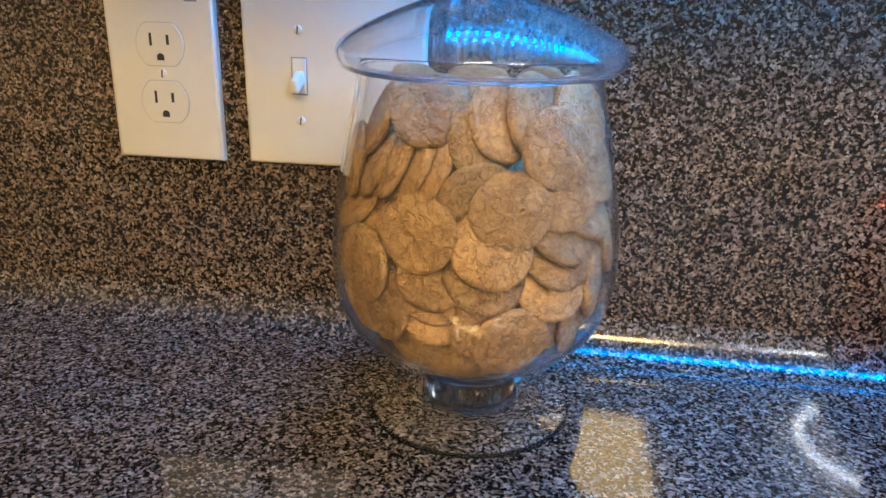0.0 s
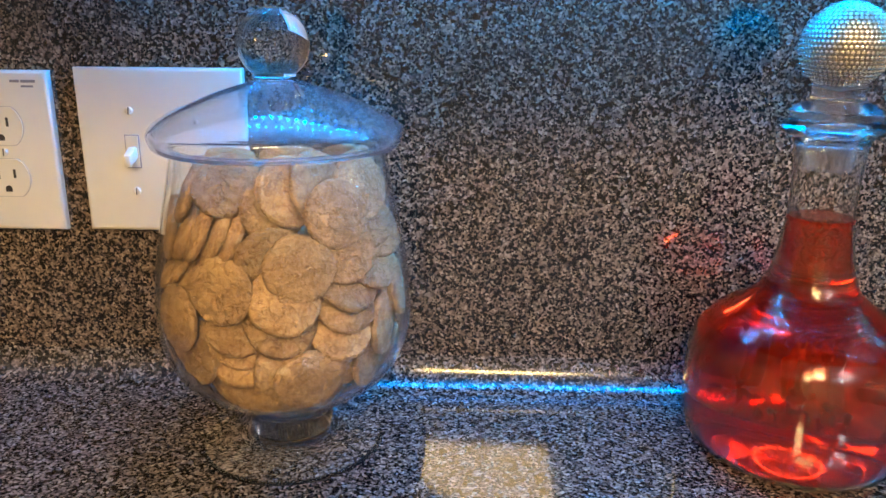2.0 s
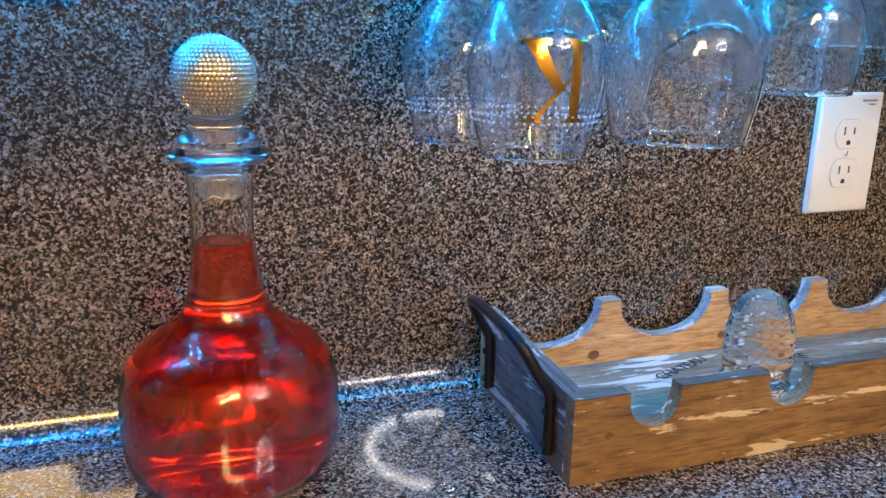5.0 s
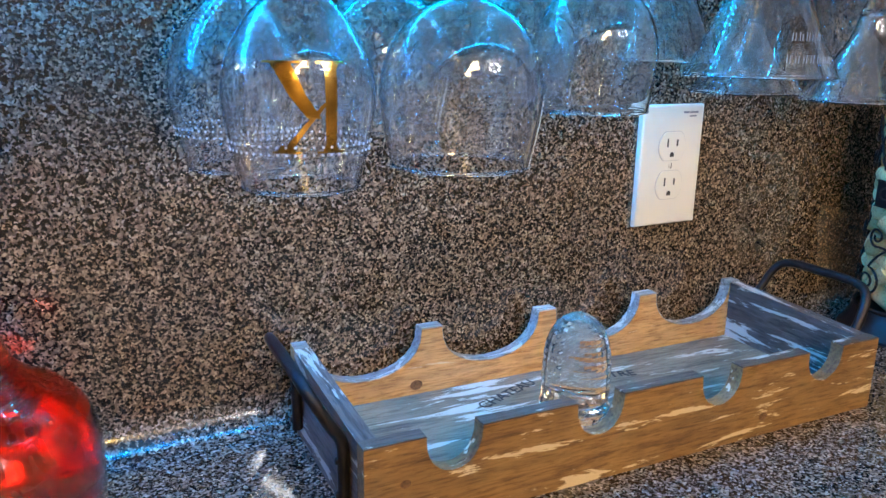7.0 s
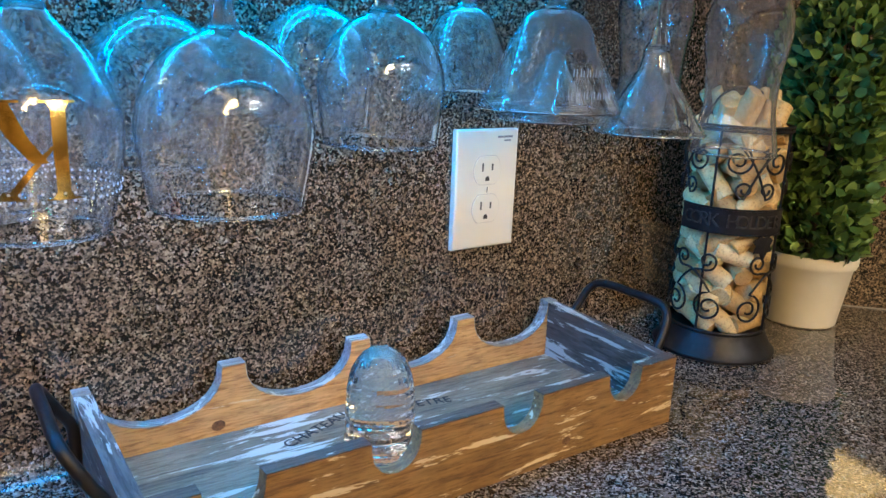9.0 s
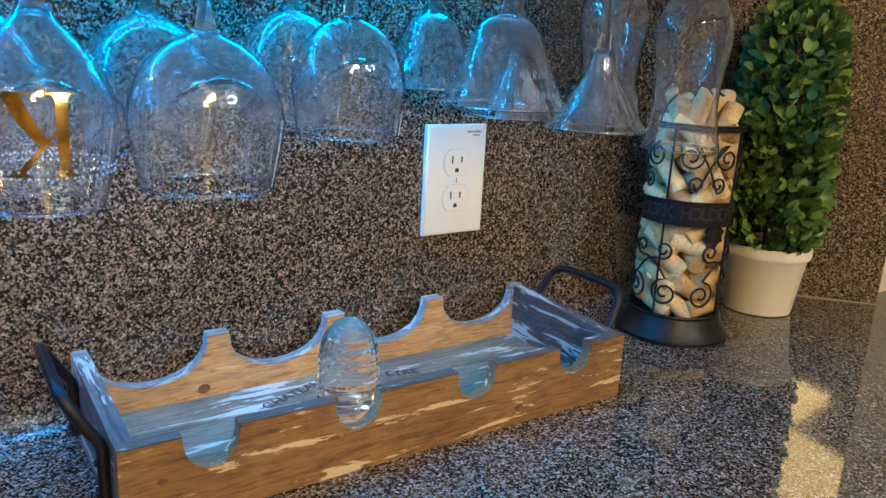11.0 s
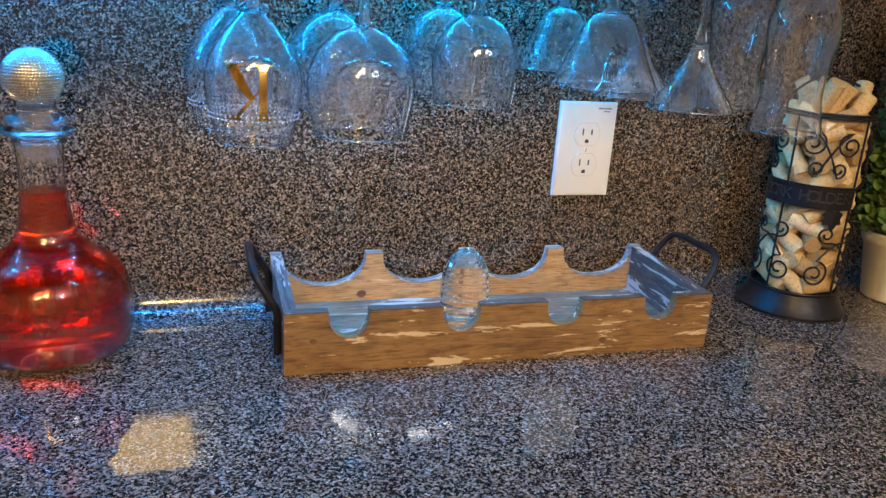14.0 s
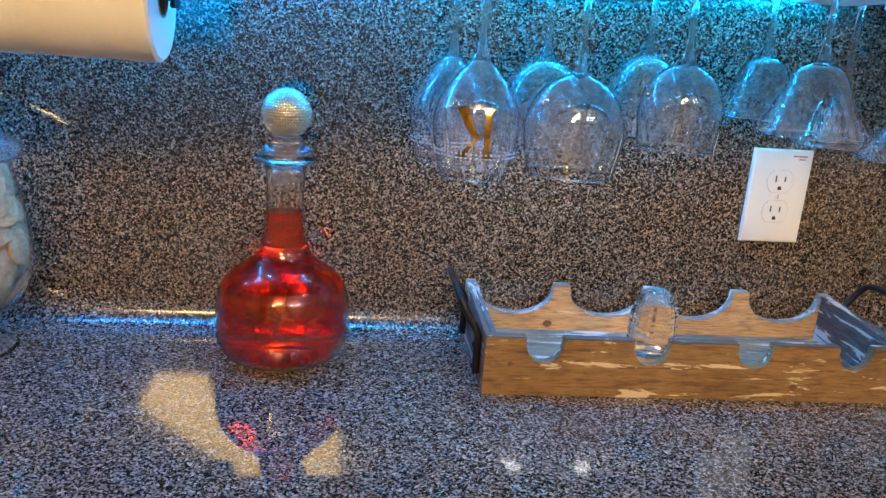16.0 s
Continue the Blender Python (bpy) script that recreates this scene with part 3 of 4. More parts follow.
def settle(places, normals, fixed, rounds=240):
    """Pushes the discs apart and inside the bowl until none cuts another; those on the glass yield least."""
    rad = 0.0040
    dots = [(0, 0)] + [(0.0088 * math.cos(i * 1.0472), 0.0088 * math.sin(i * 1.0472)) for i in range(6)]
    dots += [(0.0172 * math.cos(i * 0.41888), 0.0172 * math.sin(i * 0.41888)) for i in range(15)]
    base = np.array([(x, y, 0.0) for x, y in dots])
    pos = np.array([tuple(p) for p in places])
    rot = np.array([np.array(n.to_track_quat("Z", "Y").to_matrix()) for n in normals])
    n = len(pos)
    give = np.where(np.arange(n) < fixed, 0.25, 1.0)
    first = pos.copy()
    for step in range(rounds):
        world_dots = np.einsum("nij,kj->nki", rot, base) + pos[:, None, :]
        push = np.zeros_like(world_dots)
        ii, jj = np.triu_indices(n, 1)
        near = np.linalg.norm(pos[ii] - pos[jj], axis=1) < 0.043
        ii, jj = ii[near], jj[near]
        d = world_dots[ii][:, :, None, :] - world_dots[jj][:, None, :, :]
        length = np.linalg.norm(d, axis=3) + 1e-9
        over = np.clip(2 * rad - length, 0, None)
        way = d / length[..., None]
        # discs that lie face on are parted along their own normals
        side = np.einsum("pi,pi->p", pos[ii] - pos[jj], rot[ii][:, :, 2])
        along = rot[ii][:, :, 2] * np.where(side >= 0, 1.0, -1.0)[:, None]
        way = 0.3 * way + 0.7 * along[:, None, None, :]
        f = way * over[..., None]
        wi = (give[ii] / (give[ii] + give[jj]))[:, None, None]
        np.add.at(push, ii, f.sum(axis=2) * wi)
        np.add.at(push, jj, -f.sum(axis=1) * (1 - wi))
        push = np.clip(push * 0.5, -0.003, 0.003)
        r = np.hypot(world_dots[..., 0], world_dots[..., 1]) + 1e-9
        z = world_dots[..., 2]
        out = np.clip(r - (bowl_radius(z) - rad), 0, 0.01) * 0.8
        push[..., 0] -= out * world_dots[..., 0] / r
        push[..., 1] -= out * world_dots[..., 1] / r
        push[..., 2] += np.clip(0.0445 - z, 0, None) + out * np.where(z < 0.085, 0.5, 0.0)
        shift = push.sum(axis=1) / 6.0
        shift = np.clip(shift, -0.003, 0.003)
        # the laid ones lean outwards against the glass and back to their places
        shift[:fixed] += 0.06 * (first[:fixed] - pos[:fixed])
        shift[fixed:, 2] -= 0.0002
        arm = world_dots - pos[:, None, :]
        spin = np.cross(arm, push).sum(axis=1) / (22 * 0.014 ** 2) * 1.2
        size = np.linalg.norm(spin, axis=1) + 1e-12
        spin *= (np.clip(size, 0, 0.1) / size)[:, None]
        pos = pos + shift
        for i in range(n):
            if size[i] > 1e-4:
                q = Matrix.Rotation(min(size[i], 0.1), 3, Vector(spin[i]).normalized())
                rot[i] = np.array(q) @ rot[i]
    return pos, rot


pos, rot = settle(places, normals, len(LAID))
for k in range(len(pos)):
    # a piece pressed out of the bowl is left out
    if math.hypot(pos[k][0], pos[k][1]) < 0.081 and pos[k][2] < 0.212:
        put_cookie(k, Vector((JX + pos[k][0], JY + pos[k][1], pos[k][2])), Matrix(rot[k].tolist()).to_4x4() @ Matrix.Rotation(rnd.uniform(0, 6.28), 4, "Z"))

# ---- decanter ----
DX, DY = 0.675, -0.0885
dec = thing("decanter", Matrix.Translation((DX, DY, 0)), "glass decanter of bright red liquid with a studded ball stopper", "decanter")
dec_line = smooth_profile([(0.0, 0.0014), (0.040, 0.0006), (0.053, 0.002), (0.0655, 0.009), (0.0718, 0.024), (0.0728, 0.045), (0.0725, 0.064), (0.068, 0.082), (0.0575, 0.096), (0.042, 0.1065), (0.031, 0.117), (0.0255, 0.130), (0.0222, 0.148), (0.0200, 0.168), (0.0200, 0.190), (0.0215, 0.212)], 6)
lip = [(0.0238, 0.2165), (0.0300, 0.2190), (0.0328, 0.2218), (0.0328, 0.2246), (0.0300, 0.2262), (0.024, 0.2270), (0.0185, 0.2265), (0.0175, 0.222)]
inner = [(max(0, r - 0.0013), z + 0.0016) for r, z in dec_line][::-1]
part("bottle", lathe(dec_line + lip + inner, 96), GLASS, dec)
liq = [(max(0, r - 0.0014), z + 0.0018) for r, z in dec_line if z < 0.164]
part("liquid", lathe(liq + [(liq[-1][0], 0.166), (0, 0.166)], 96), LIQUID, dec, "bright red liquid filled to the neck")
stop = part("stopper", lathe([(0, 0.196), (0.0140, 0.196), (0.0145, 0.199), (0.0155, 0.222), (0.0165, 0.2278), (0.0262, 0.2282), (0.0268, 0.2318), (0.0225, 0.2352), (0.0165, 0.2378), (0.0150, 0.2420), (0.0158, 0.2475), (0, 0.2475)], 64), FROSTED, dec, "ground glass stopper")
bm = bmesh.new()
lathe([(0, 0.2440)] + [(0.0255 * math.cos(a), 0.2700 + 0.0255 * math.sin(a)) for a in [radians(-62 + i * 152 / 22) for i in range(22)]] + [(0, 0.2955)], 56, bm)
part("ball", bm, BALL, stop, "silvery ball studded all over")
bm = bmesh.new()
for i in range(24):
    lat = radians(-58 + i * 6.4)
    n = max(1, round(58 * math.cos(lat)))
    for j in range(n):
        a = 2 * math.pi * (j + 0.5 * (i % 2)) / n
        c = Vector((math.cos(lat) * math.cos(a), math.cos(lat) * math.sin(a), math.sin(lat)))
        m4 = Matrix.Translation(c * 0.0256 + Vector((0, 0, 0.27))) @ c.to_track_quat("Z", "Y").to_matrix().to_4x4() @ Matrix.Diagonal((1, 1, 0.8, 1))
        bmesh.ops.create_icosphere(bm, subdivisions=1, radius=0.0014, matrix=m4)
stud = part("studs", bm, BEAD, stop, "rows of small silvery beads")
stud["kind"] = "stuff"


# ---- stemware ----
def stem_up(apex, r=0.0036):
    """The solid stem and foot above a hanging bowl, from its apex up to the rack."""
    top = 0.4345
    return [(0, apex - 0.004), (0.011, apex - 0.0022), (0.0068, apex + 0.006), (r, apex + 0.02), (r * 0.95, (apex + top) / 2), (r, top - 0.012), (0.007, top - 0.005), (0.03, top - 0.0022), (0.0335, top - 0.0012), (0.0335, top), (0, top)]


def stemware(name, x, y, line, apex, label, thick=0.0014):
    root = thing(name, Matrix.Translation((x, y, 0)), label, "glass", "stemware hanging from the rack")
    prof = smooth_profile(line, 5)
    part("bowl", lathe(shell(prof, thick), 80, closed=True), VEIL, root)
    part("rim", tube([((line[0][0] - thick / 2) * math.cos(a * math.pi / 36), (line[0][0] - thick / 2) * math.sin(a * math.pi / 36), line[0][1] + 0.0004) for a in range(72)], 0.0013, 8, closed=True), VEIL, root)
    part("stem", lathe(stem_up(apex), 32), SOLID, root)
    return root


FULL = ((0.42, 1.0), (0.58, 0.965), (0.74, 0.84), (0.85, 0.67), (0.93, 0.46), (0.98, 0.24))
TULIP = ((0.42, 1.0), (0.58, 0.955), (0.70, 0.83), (0.80, 0.665), (0.88, 0.49), (0.95, 0.30))


def wine(x, y, rim_z, rim_r, max_r, apex, label, shape=FULL):
    h = apex - rim_z
    line = [(rim_r, rim_z), (rim_r + (max_r - rim_r) * 0.55, rim_z + h * 0.19)] + [(max_r * r, rim_z + h * t) for t, r in shape] + [(0.0085, apex - 0.0006), (0.0, apex)]
    return stemware("wine_glass", x, y, line, apex, label), line


def martini(x, y, rim_z, rim_r, apex, label, blunt=False):
    h = apex - rim_z
    if blunt:
        mid = [(0.83, 0.26), (0.65, 0.56), (0.50, 0.80), (0.41, 0.90), (0.27, 0.965)]
    else:
        mid = [(0.66, 0.35), (0.34, 0.70)]
    line = [(rim_r, rim_z)] + [(rim_r * r, rim_z + h * t) for r, t in mid] + [(0.0085, rim_z + h * 0.985), (0.0, apex)]
    return stemware("martini_glass", x, y, line, apex, label)


def hurricane(x, y, rim_z, label):
    line = [(0.0385, rim_z), (0.0345, rim_z + 0.022), (0.0312, rim_z + 0.045), (0.0330, rim_z + 0.075), (0.0372, rim_z + 0.105), (0.0350, rim_z + 0.128), (0.024, rim_z + 0.148), (0.010, rim_z + 0.160), (0.0, rim_z + 0.163)]
    return stemware("hurricane_glass", x, y, line, rim_z + 0.163, label)


def dotted(root, line, rows):
    bm = bmesh.new()
    for z, n in rows:
        for (ra, za), (rb, zb) in zip(line, line[1:]):
            if za <= z <= zb:
                r = ra + (rb - ra) * (z - za) / (zb - za) + 0.0006
        for j in range(n):
            a = 2 * math.pi * j / n
            c = Vector((math.cos(a), math.sin(a), 0))
            box(-0.00065, 0.00065, -0.0006, 0.0006, -0.0001, 0.0001, bm=bm)
            for v in list(bm.verts)[-8:]:
                v.co = Matrix.Translation(c * r + Vector((0, 0, z))) @ c.to_track_quat("Z", "Y").to_matrix().to_4x4() @ v.co
    part("dot_band", bm, FROST, root, "band of small frosted dots", smooth=False)["kind"] = "stuff"


A_IN = "clear wine glass hanging upside down from the rack"
gA, lineA = wine(0.864, -0.152, 0.2255, 0.0335, 0.0435, 0.341, "wine glass with a gold monogram and dotted band, hanging upside down", TULIP)
dotted(gA, smooth_profile(lineA, 5), [(0.2480, 52), (0.2522, 52)])
gA2, line2 = wine(0.848, -0.068, 0.2255, 0.0335, 0.0435, 0.341, "wine glass with a dotted band, hanging upside down behind another", TULIP)
dotted(gA2, smooth_profile(line2, 5), [(0.2480, 52), (0.2522, 52)])
wine(0.958, -0.172, 0.2355, 0.0425, 0.0495, 0.334, "large round clear wine glass hanging upside down from the rack")
wine(0.951, -0.068, 0.2475, 0.0425, 0.0495, 0.346, "large round clear wine glass hanging upside down near the wall")
wine(1.079, -0.141, 0.2632, 0.0395, 0.0435, 0.351, A_IN)
wine(1.067, -0.066, 0.2690, 0.0395, 0.0435, 0.357, "clear wine glass hanging upside down near the wall")
gD = martini(1.2075, -0.172, 0.2880, 0.054, 0.361, "clear martini glass with white lettering hanging upside down", True)
martini(1.207, -0.066, 0.2960, 0.050, 0.364, "clear martini glass hanging upside down near the wall", True)
martini(1.300, -0.193, 0.2700, 0.044, 0.336, "small clear martini glass hanging upside down from the rack")
martini(1.302, -0.078, 0.2700, 0.050, 0.332, "clear martini glass hanging upside down near the wall")
hurricane(1.434, -0.184, 0.2465, "curved clear hurricane glass hanging upside down from the rack")
hurricane(1.440, -0.075, 0.2620, "curved clear hurricane glass hanging upside down near the wall")


def wrap(points, r_at, bm, z0, bear):
    """Lays a flat outline (u across, v up) on a round glass at a bearing from the front."""
    vs = []
    for u, v in points:
        r = r_at(z0 + v) + 0.0005
        a = bear + u / r
        vs.append(bm.verts.new((r * math.sin(a), -r * math.cos(a), z0 + v)))
    bm.faces.new(vs)


def radius_on(line):
    def at(z):
        for (ra, za), (rb, zb) in zip(line, line[1:]):
            if za <= z <= zb:
                return ra + (rb - ra) * (z - za) / (zb - za)
        return line[0][0]
    return at


rD = radius_on([(0.054, 0.288), (0.0454, 0.3062), (0.0373, 0.3272), (0.0313, 0.344)])
rA = radius_on(smooth_profile(lineA, 6))
bm = bmesh.new()


def stroke(line, bm=bm, n=8, k=4):
    """A gold stroke along points (across, up, half width), curved with the glass."""
    for (u0, v0, w0), (u1, v1, w1) in zip(line, line[1:]):
        for i in range(n):
            for j in range(k):
                quad = []
                for s, e in ((i, j), (i, j + 1), (i + 1, j + 1), (i + 1, j)):
                    f, g = s / n, 2 * e / k - 1
                    quad.append((u0 + (u1 - u0) * f + g * (w0 + (w1 - w0) * f), v0 + (v1 - v0) * f))
                wrap(quad, rA, bm, 0.2490, radians(-12.5))


def serif(u, v, w, way):
    stroke([(u, v, w), (u, v + way * 0.0011, w)], n=1, k=8)
    stroke([(u, v + way * 0.0011, w * 0.62), (u, v + way * 0.0045, 0.0031)], n=3)


stroke([(0.0135, 0.0011, 0.0031), (0.0135, 0.0465, 0.0034)])
stroke([(-0.0125, 0.0465, 0.0052), (-0.004, 0.030, 0.0044), (0.0045, 0.0185, 0.0036)])
stroke([(-0.0105, 0.0011, 0.0024), (0.0, 0.0145, 0.0017), (0.0105, 0.0265, 0.0011)])
serif(0.0135, 0.0, 0.0078, 1)
serif(-0.0105, 0.0, 0.0075, 1)
serif(0.0135, 0.0476, 0.0080, -1)
serif(-0.0125, 0.0476, 0.0098, -1)
bmesh.ops.remove_doubles(bm, verts=bm.verts[:], dist=0.00005)
part("monogram", bm, GOLD, gA, "gold painted monogram")
bm = bmesh.new()
rnd = random.Random(9)
for row, (v, us) in enumerate(((0.028, (-0.011, -0.0055, 0.0, 0.0055, 0.011)), (0.013, (-0.018, -0.012, -0.006, 0.0, 0.006, 0.012, 0.018)))):
    for u in us:
        r = rD(0.288 + v) + 0.0009
        a = radians(-8) + u / r
        for k in range(2):
            aa = a + (k * 0.0022) / r
            c = Vector((math.sin(aa), -math.cos(aa), 0))
            box(-0.00025, 0.00025, -0.0001, 0.0001, -0.003, 0.003 - 0.002 * rnd.random(), bm=bm)
            for w in list(bm.verts)[-8:]:
                w.co = Matrix.Translation(c * r + Vector((0, 0, 0.288 + v))) @ Matrix.Rotation(aa, 4, "Z") @ w.co
part("print_bars", bm, FROST, gD, "white etched lettering", smooth=False)

# ---- paper towel roll under the cabinet ----
TX1, TY, TZ, TR = 0.577, -0.200, 0.3765, 0.058
roll = thing("paper_towel", Matrix.Translation((TX1, TY, TZ)) @ Matrix.Rotation(radians(-90), 4, "Y"), "white quilted paper towel roll on a holder under the cabinet", "paper towel")
bm = lathe([(0.021, 0.0)] + [(TR - 0.003, 0.0), (TR, 0.003)] + [(TR + 0.0007 * math.sin(i * 1.7), 0.003 + i * 0.0136) for i in range(1, 20)] + [(TR, 0.272), (TR - 0.003, 0.275), (0.021, 0.275)], 64, closed=True)
part("paper", bm, PAPER, roll)
part("core", lathe([(0.0209, -0.0005), (0.0195, -0.0005), (0.0195, 0.2755), (0.0209, 0.2755)], 40, closed=True), CARD, roll)
hold = thing("towel_holder", Matrix.Translation((TX1, TY, TZ)), "black metal paper towel holder fixed under the cabinet", "towel holder")
part("bar", tube([(0.012, 0, 0), (-0.287, 0, 0)], 0.0065, 12), BLACK_METAL, hold)
for x in (0.010, -0.289):
    bm = bmesh.new()
    box(x - 0.002, x + 0.002, -0.012, 0.012, -0.012, CAB_Z - 0.0042 - TZ, 0.001, 1, bm)
    part("bracket", bm, BLACK_METAL, hold)

# ---- wooden tray ----
TL, TD, TB = 0.478, 0.172, 0.012
tray = thing("wooden_tray", Matrix.Translation((0.8875, -0.186, 0)) @ Matrix.Rotation(radians(-1.6), 4, "Z"), "rustic wooden wine bottle tray with scalloped sides and black handles", "tray")


def scalloped(length, top, cuts, r, depth, flat):
    """An outline with round cuts in its upper edge."""
    pts = [(0, 0), (length, 0), (length, top)]
    for c in reversed(cuts):
        for i in range(15):
            a = math.pi * i / 14
            pts.append((c + r * math.cos(a), top - depth * math.sin(a) ** flat))
    return pts + [(0, top)]


front = [c for c in scalloped(TL, 0.064, (0.063, 0.1795, 0.2955, 0.412), 0.0205, 0.027, 0.8)]
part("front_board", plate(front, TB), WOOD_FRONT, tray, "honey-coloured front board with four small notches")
part("front_cap", plate([(0, 0.0642), (0, 0.0652), (0.0425, 0.0652), (0.0425, 0.0642)], TB), WOOD_CAP, tray)
for a, b in ((0.0835, 0.159), (0.200, 0.275), (0.316, 0.3915), (0.4325, TL)):
    part("front_cap", plate([(a, 0.0642), (a, 0.0652), (b, 0.0652), (b, 0.0642)], TB), WOOD_CAP, tray)
back = scalloped(TL, 0.0715, (0.0615, 0.1795, 0.2965, 0.4155), 0.0495, 0.039, 0.8)
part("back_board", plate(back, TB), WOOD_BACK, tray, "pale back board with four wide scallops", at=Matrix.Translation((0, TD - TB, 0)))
edge = scalloped(TL, 0.0722, (0.0615, 0.1795, 0.2965, 0.4155), 0.0492, 0.039, 0.8)[2:]
bm = bmesh.new()
vs = [(bm.verts.new((x, -0.0003, z)), bm.verts.new((x, TB + 0.0003, z)), bm.verts.new((x, TB + 0.0003, z - 0.0012)), bm.verts.new((x, -0.0003, z - 0.0012))) for x, z in edge]
for a, b in zip(vs, vs[1:]):
    for k in range(4):
        bm.faces.new((a[k], a[(k + 1) % 4], b[(k + 1) % 4], b[k]))
part("back_edge", bm, EDGE_PAINT, tray, "blue-grey painted edge", at=Matrix.Translation((0, TD - TB, 0)))
part("bottom_board", box(0.0135, TL - 0.0135, TB + 0.001, TD - TB - 0.001, 0.003, 0.013), WOOD_GREY, tray, "grey-washed bottom board", smooth=False)
for x0, nm in ((0.0, "end_board"), (TL - 0.013, "end_board")):
    o = [(TB + 0.0005, 0.0), (TD - TB - 0.0005, 0.0), (TD - TB - 0.0005, 0.0712), (TB + 0.0005, 0.0645)]
    bm = bmesh.new()
    a = [bm.verts.new((x0, y, z)) for y, z in o]
    b = [bm.verts.new((x0 + 0.013, y, z)) for y, z in o]
    bm.faces.new(a), bm.faces.new(b[::-1])
    for i in range(4):
        bm.faces.new((a[i], b[i], b[(i + 1) % 4], a[(i + 1) % 4]))
    part("end_board", bm, WOOD_DARK, tray, "dark weathered end board", smooth=False)
for s, x in ((-1, -0.001), (1, TL + 0.001)):
    y0, y1, zt = 0.028, 0.142, 0.086
    pts = spline([(x + s * 0.003, y0, 0.012), (x + s * 0.003, y0, 0.040), (x + s * 0.004, y0, 0.058), (x + s * 0.012, y0 + 0.001, 0.072), (x + s * 0.022, y0 + 0.006, 0.090), (x + s * 0.026, y0 + 0.02, 0.098),
                  (x + s * 0.026, (y0 + y1) / 2, 0.099), (x + s * 0.026, y1 - 0.02, 0.098), (x + s * 0.022, y1 - 0.006, 0.090), (x + s * 0.012, y1 - 0.001, 0.072), (x + s * 0.004, y1, 0.058), (x + s * 0.003, y1, 0.040), (x + s * 0.003, y1, 0.012)], 5)
    h = part("handle", tube(pts, 0.0042, 10), BLACK_METAL, tray, "black iron handle")
    for y in (y0, y1):
        for z in (0.02, 0.045):
            part("rivet", lathe([(0, 0.002), (0.002, 0.0016), (0.003, 0), (0, 0)], 12), BLACK_METAL, h, at=Matrix.Translation((x + s * 0.0072, y, z)) @ Matrix.Rotation(radians(90 * s), 4, "Y"))
KNOT = wood("dark_knot", (0.20, 0.10, 0.045), (0.07, 0.03, 0.013), None, 0, "z")
for x, z, y, r, board in ((0.106, 0.021, TD - TB - 0.0003, 0.0046, WOOD_BACK), (0.245, 0.026, TD - TB - 0.0003, 0.0038, WOOD_BACK), (0.345, 0.017, -0.0003, 0.0036, WOOD_FRONT), (0.028, 0.035, -0.0003, 0.0030, WOOD_FRONT)):
    part("knot", lathe([(0, 0.0004), (r * 0.6, 0.0003), (r, 0.0)], 20), KNOT, tray, "dark wood knot", at=Matrix.Translation((x, y, z)) @ Matrix.Rotation(radians(90), 4, "X") @ Matrix.Diagonal((1.25, 1, 1, 1)))
for word, cx, cy, turn in (("CHATEAU", 0.179, 0.127, 21), ("ETRE", 0.294, 0.122, -12)):
    part("lettering", letters(word, 0.0158, 0.0002), INK, tray, "black stencilled word " + word, at=Matrix.Translation((cx, cy, 0.0134)) @ Matrix.Rotation(radians(turn), 4, "Z"), smooth=False)

# ---- cut crystal ----
cry = thing("crystal_ornament", Matrix.Translation((1.092, -0.128, 0.0135)), "faceted clear crystal egg standing in the tray", "ornament")


def faceted(rings, n):
    """A cut body of flat facets, row over row, each row bulging a little."""
    cut = []
    for (r0, z0), (r1, z1) in zip(rings, rings[1:]):
        cut += [(r0, z0), ((r0 + r1) / 2 + 0.00045, z0 + (z1 - z0) * 0.5)]
    return lathe([(0, rings[0][1])] + cut + [rings[-1], (0, rings[-1][1] + 0.0008)], n)


part("body", faceted([(0.0235, 0.0206), (0.0268, 0.0232), (0.0272, 0.033), (0.0272, 0.043), (0.0267, 0.053), (0.0256, 0.063), (0.0233, 0.0725), (0.0190, 0.0810), (0.0130, 0.0875), (0.0060, 0.0912)], 28), CRYSTAL, cry, smooth=False)
part("base", faceted([(0.0185, 0.0), (0.0225, 0.004), (0.0268, 0.0100), (0.0285, 0.0160), (0.0240, 0.0200)], 28), CRYSTAL, cry, "scalloped cut crystal base", smooth=False)

# ---- cork holder ----
CX, CY = 1.577, -0.098
holder = thing("cork_holder", Matrix.Translation((CX, CY, 0)), "black wire cork holder with scrolls, full of corks", "cork holder")
HR, HB, HT = 0.0545, 0.030, 0.262
part("base", lathe([(0, 0.0), (0.066, 0.0), (0.069, 0.002), (0.0690, 0.005), (0.064, 0.0105), (0.0575, 0.024), (0.0555, 0.0295), (0.053, 0.0305), (0.053, 0.0285), (0.03, 0.026), (0, 0.026)], 64), BLACK_METAL, holder, "black flared metal base")


def ring_pts(r, z, n=48):
    return [(r * math.cos(2 * math.pi * i / n), r * math.sin(2 * math.pi * i / n), z) for i in range(n)]


for z in (0.0325, HT - 0.004, HT):
    part("ring", tube(ring_pts(HR, z), 0.0019, 8, closed=True), BLACK_METAL, holder)
for k in range(4):
    a = 2 * math.pi * k / 4 + 0.2
    part("upright", tube([(HR * math.cos(a), HR * math.sin(a), z) for z in (HB, 0.1, 0.19, HT)], 0.0015, 6), BLACK_METAL, holder)


def on_drum(u, z):
    a = u / HR
    return (HR + 0.0012) * math.sin(a), -(HR + 0.0012) * math.cos(a), z


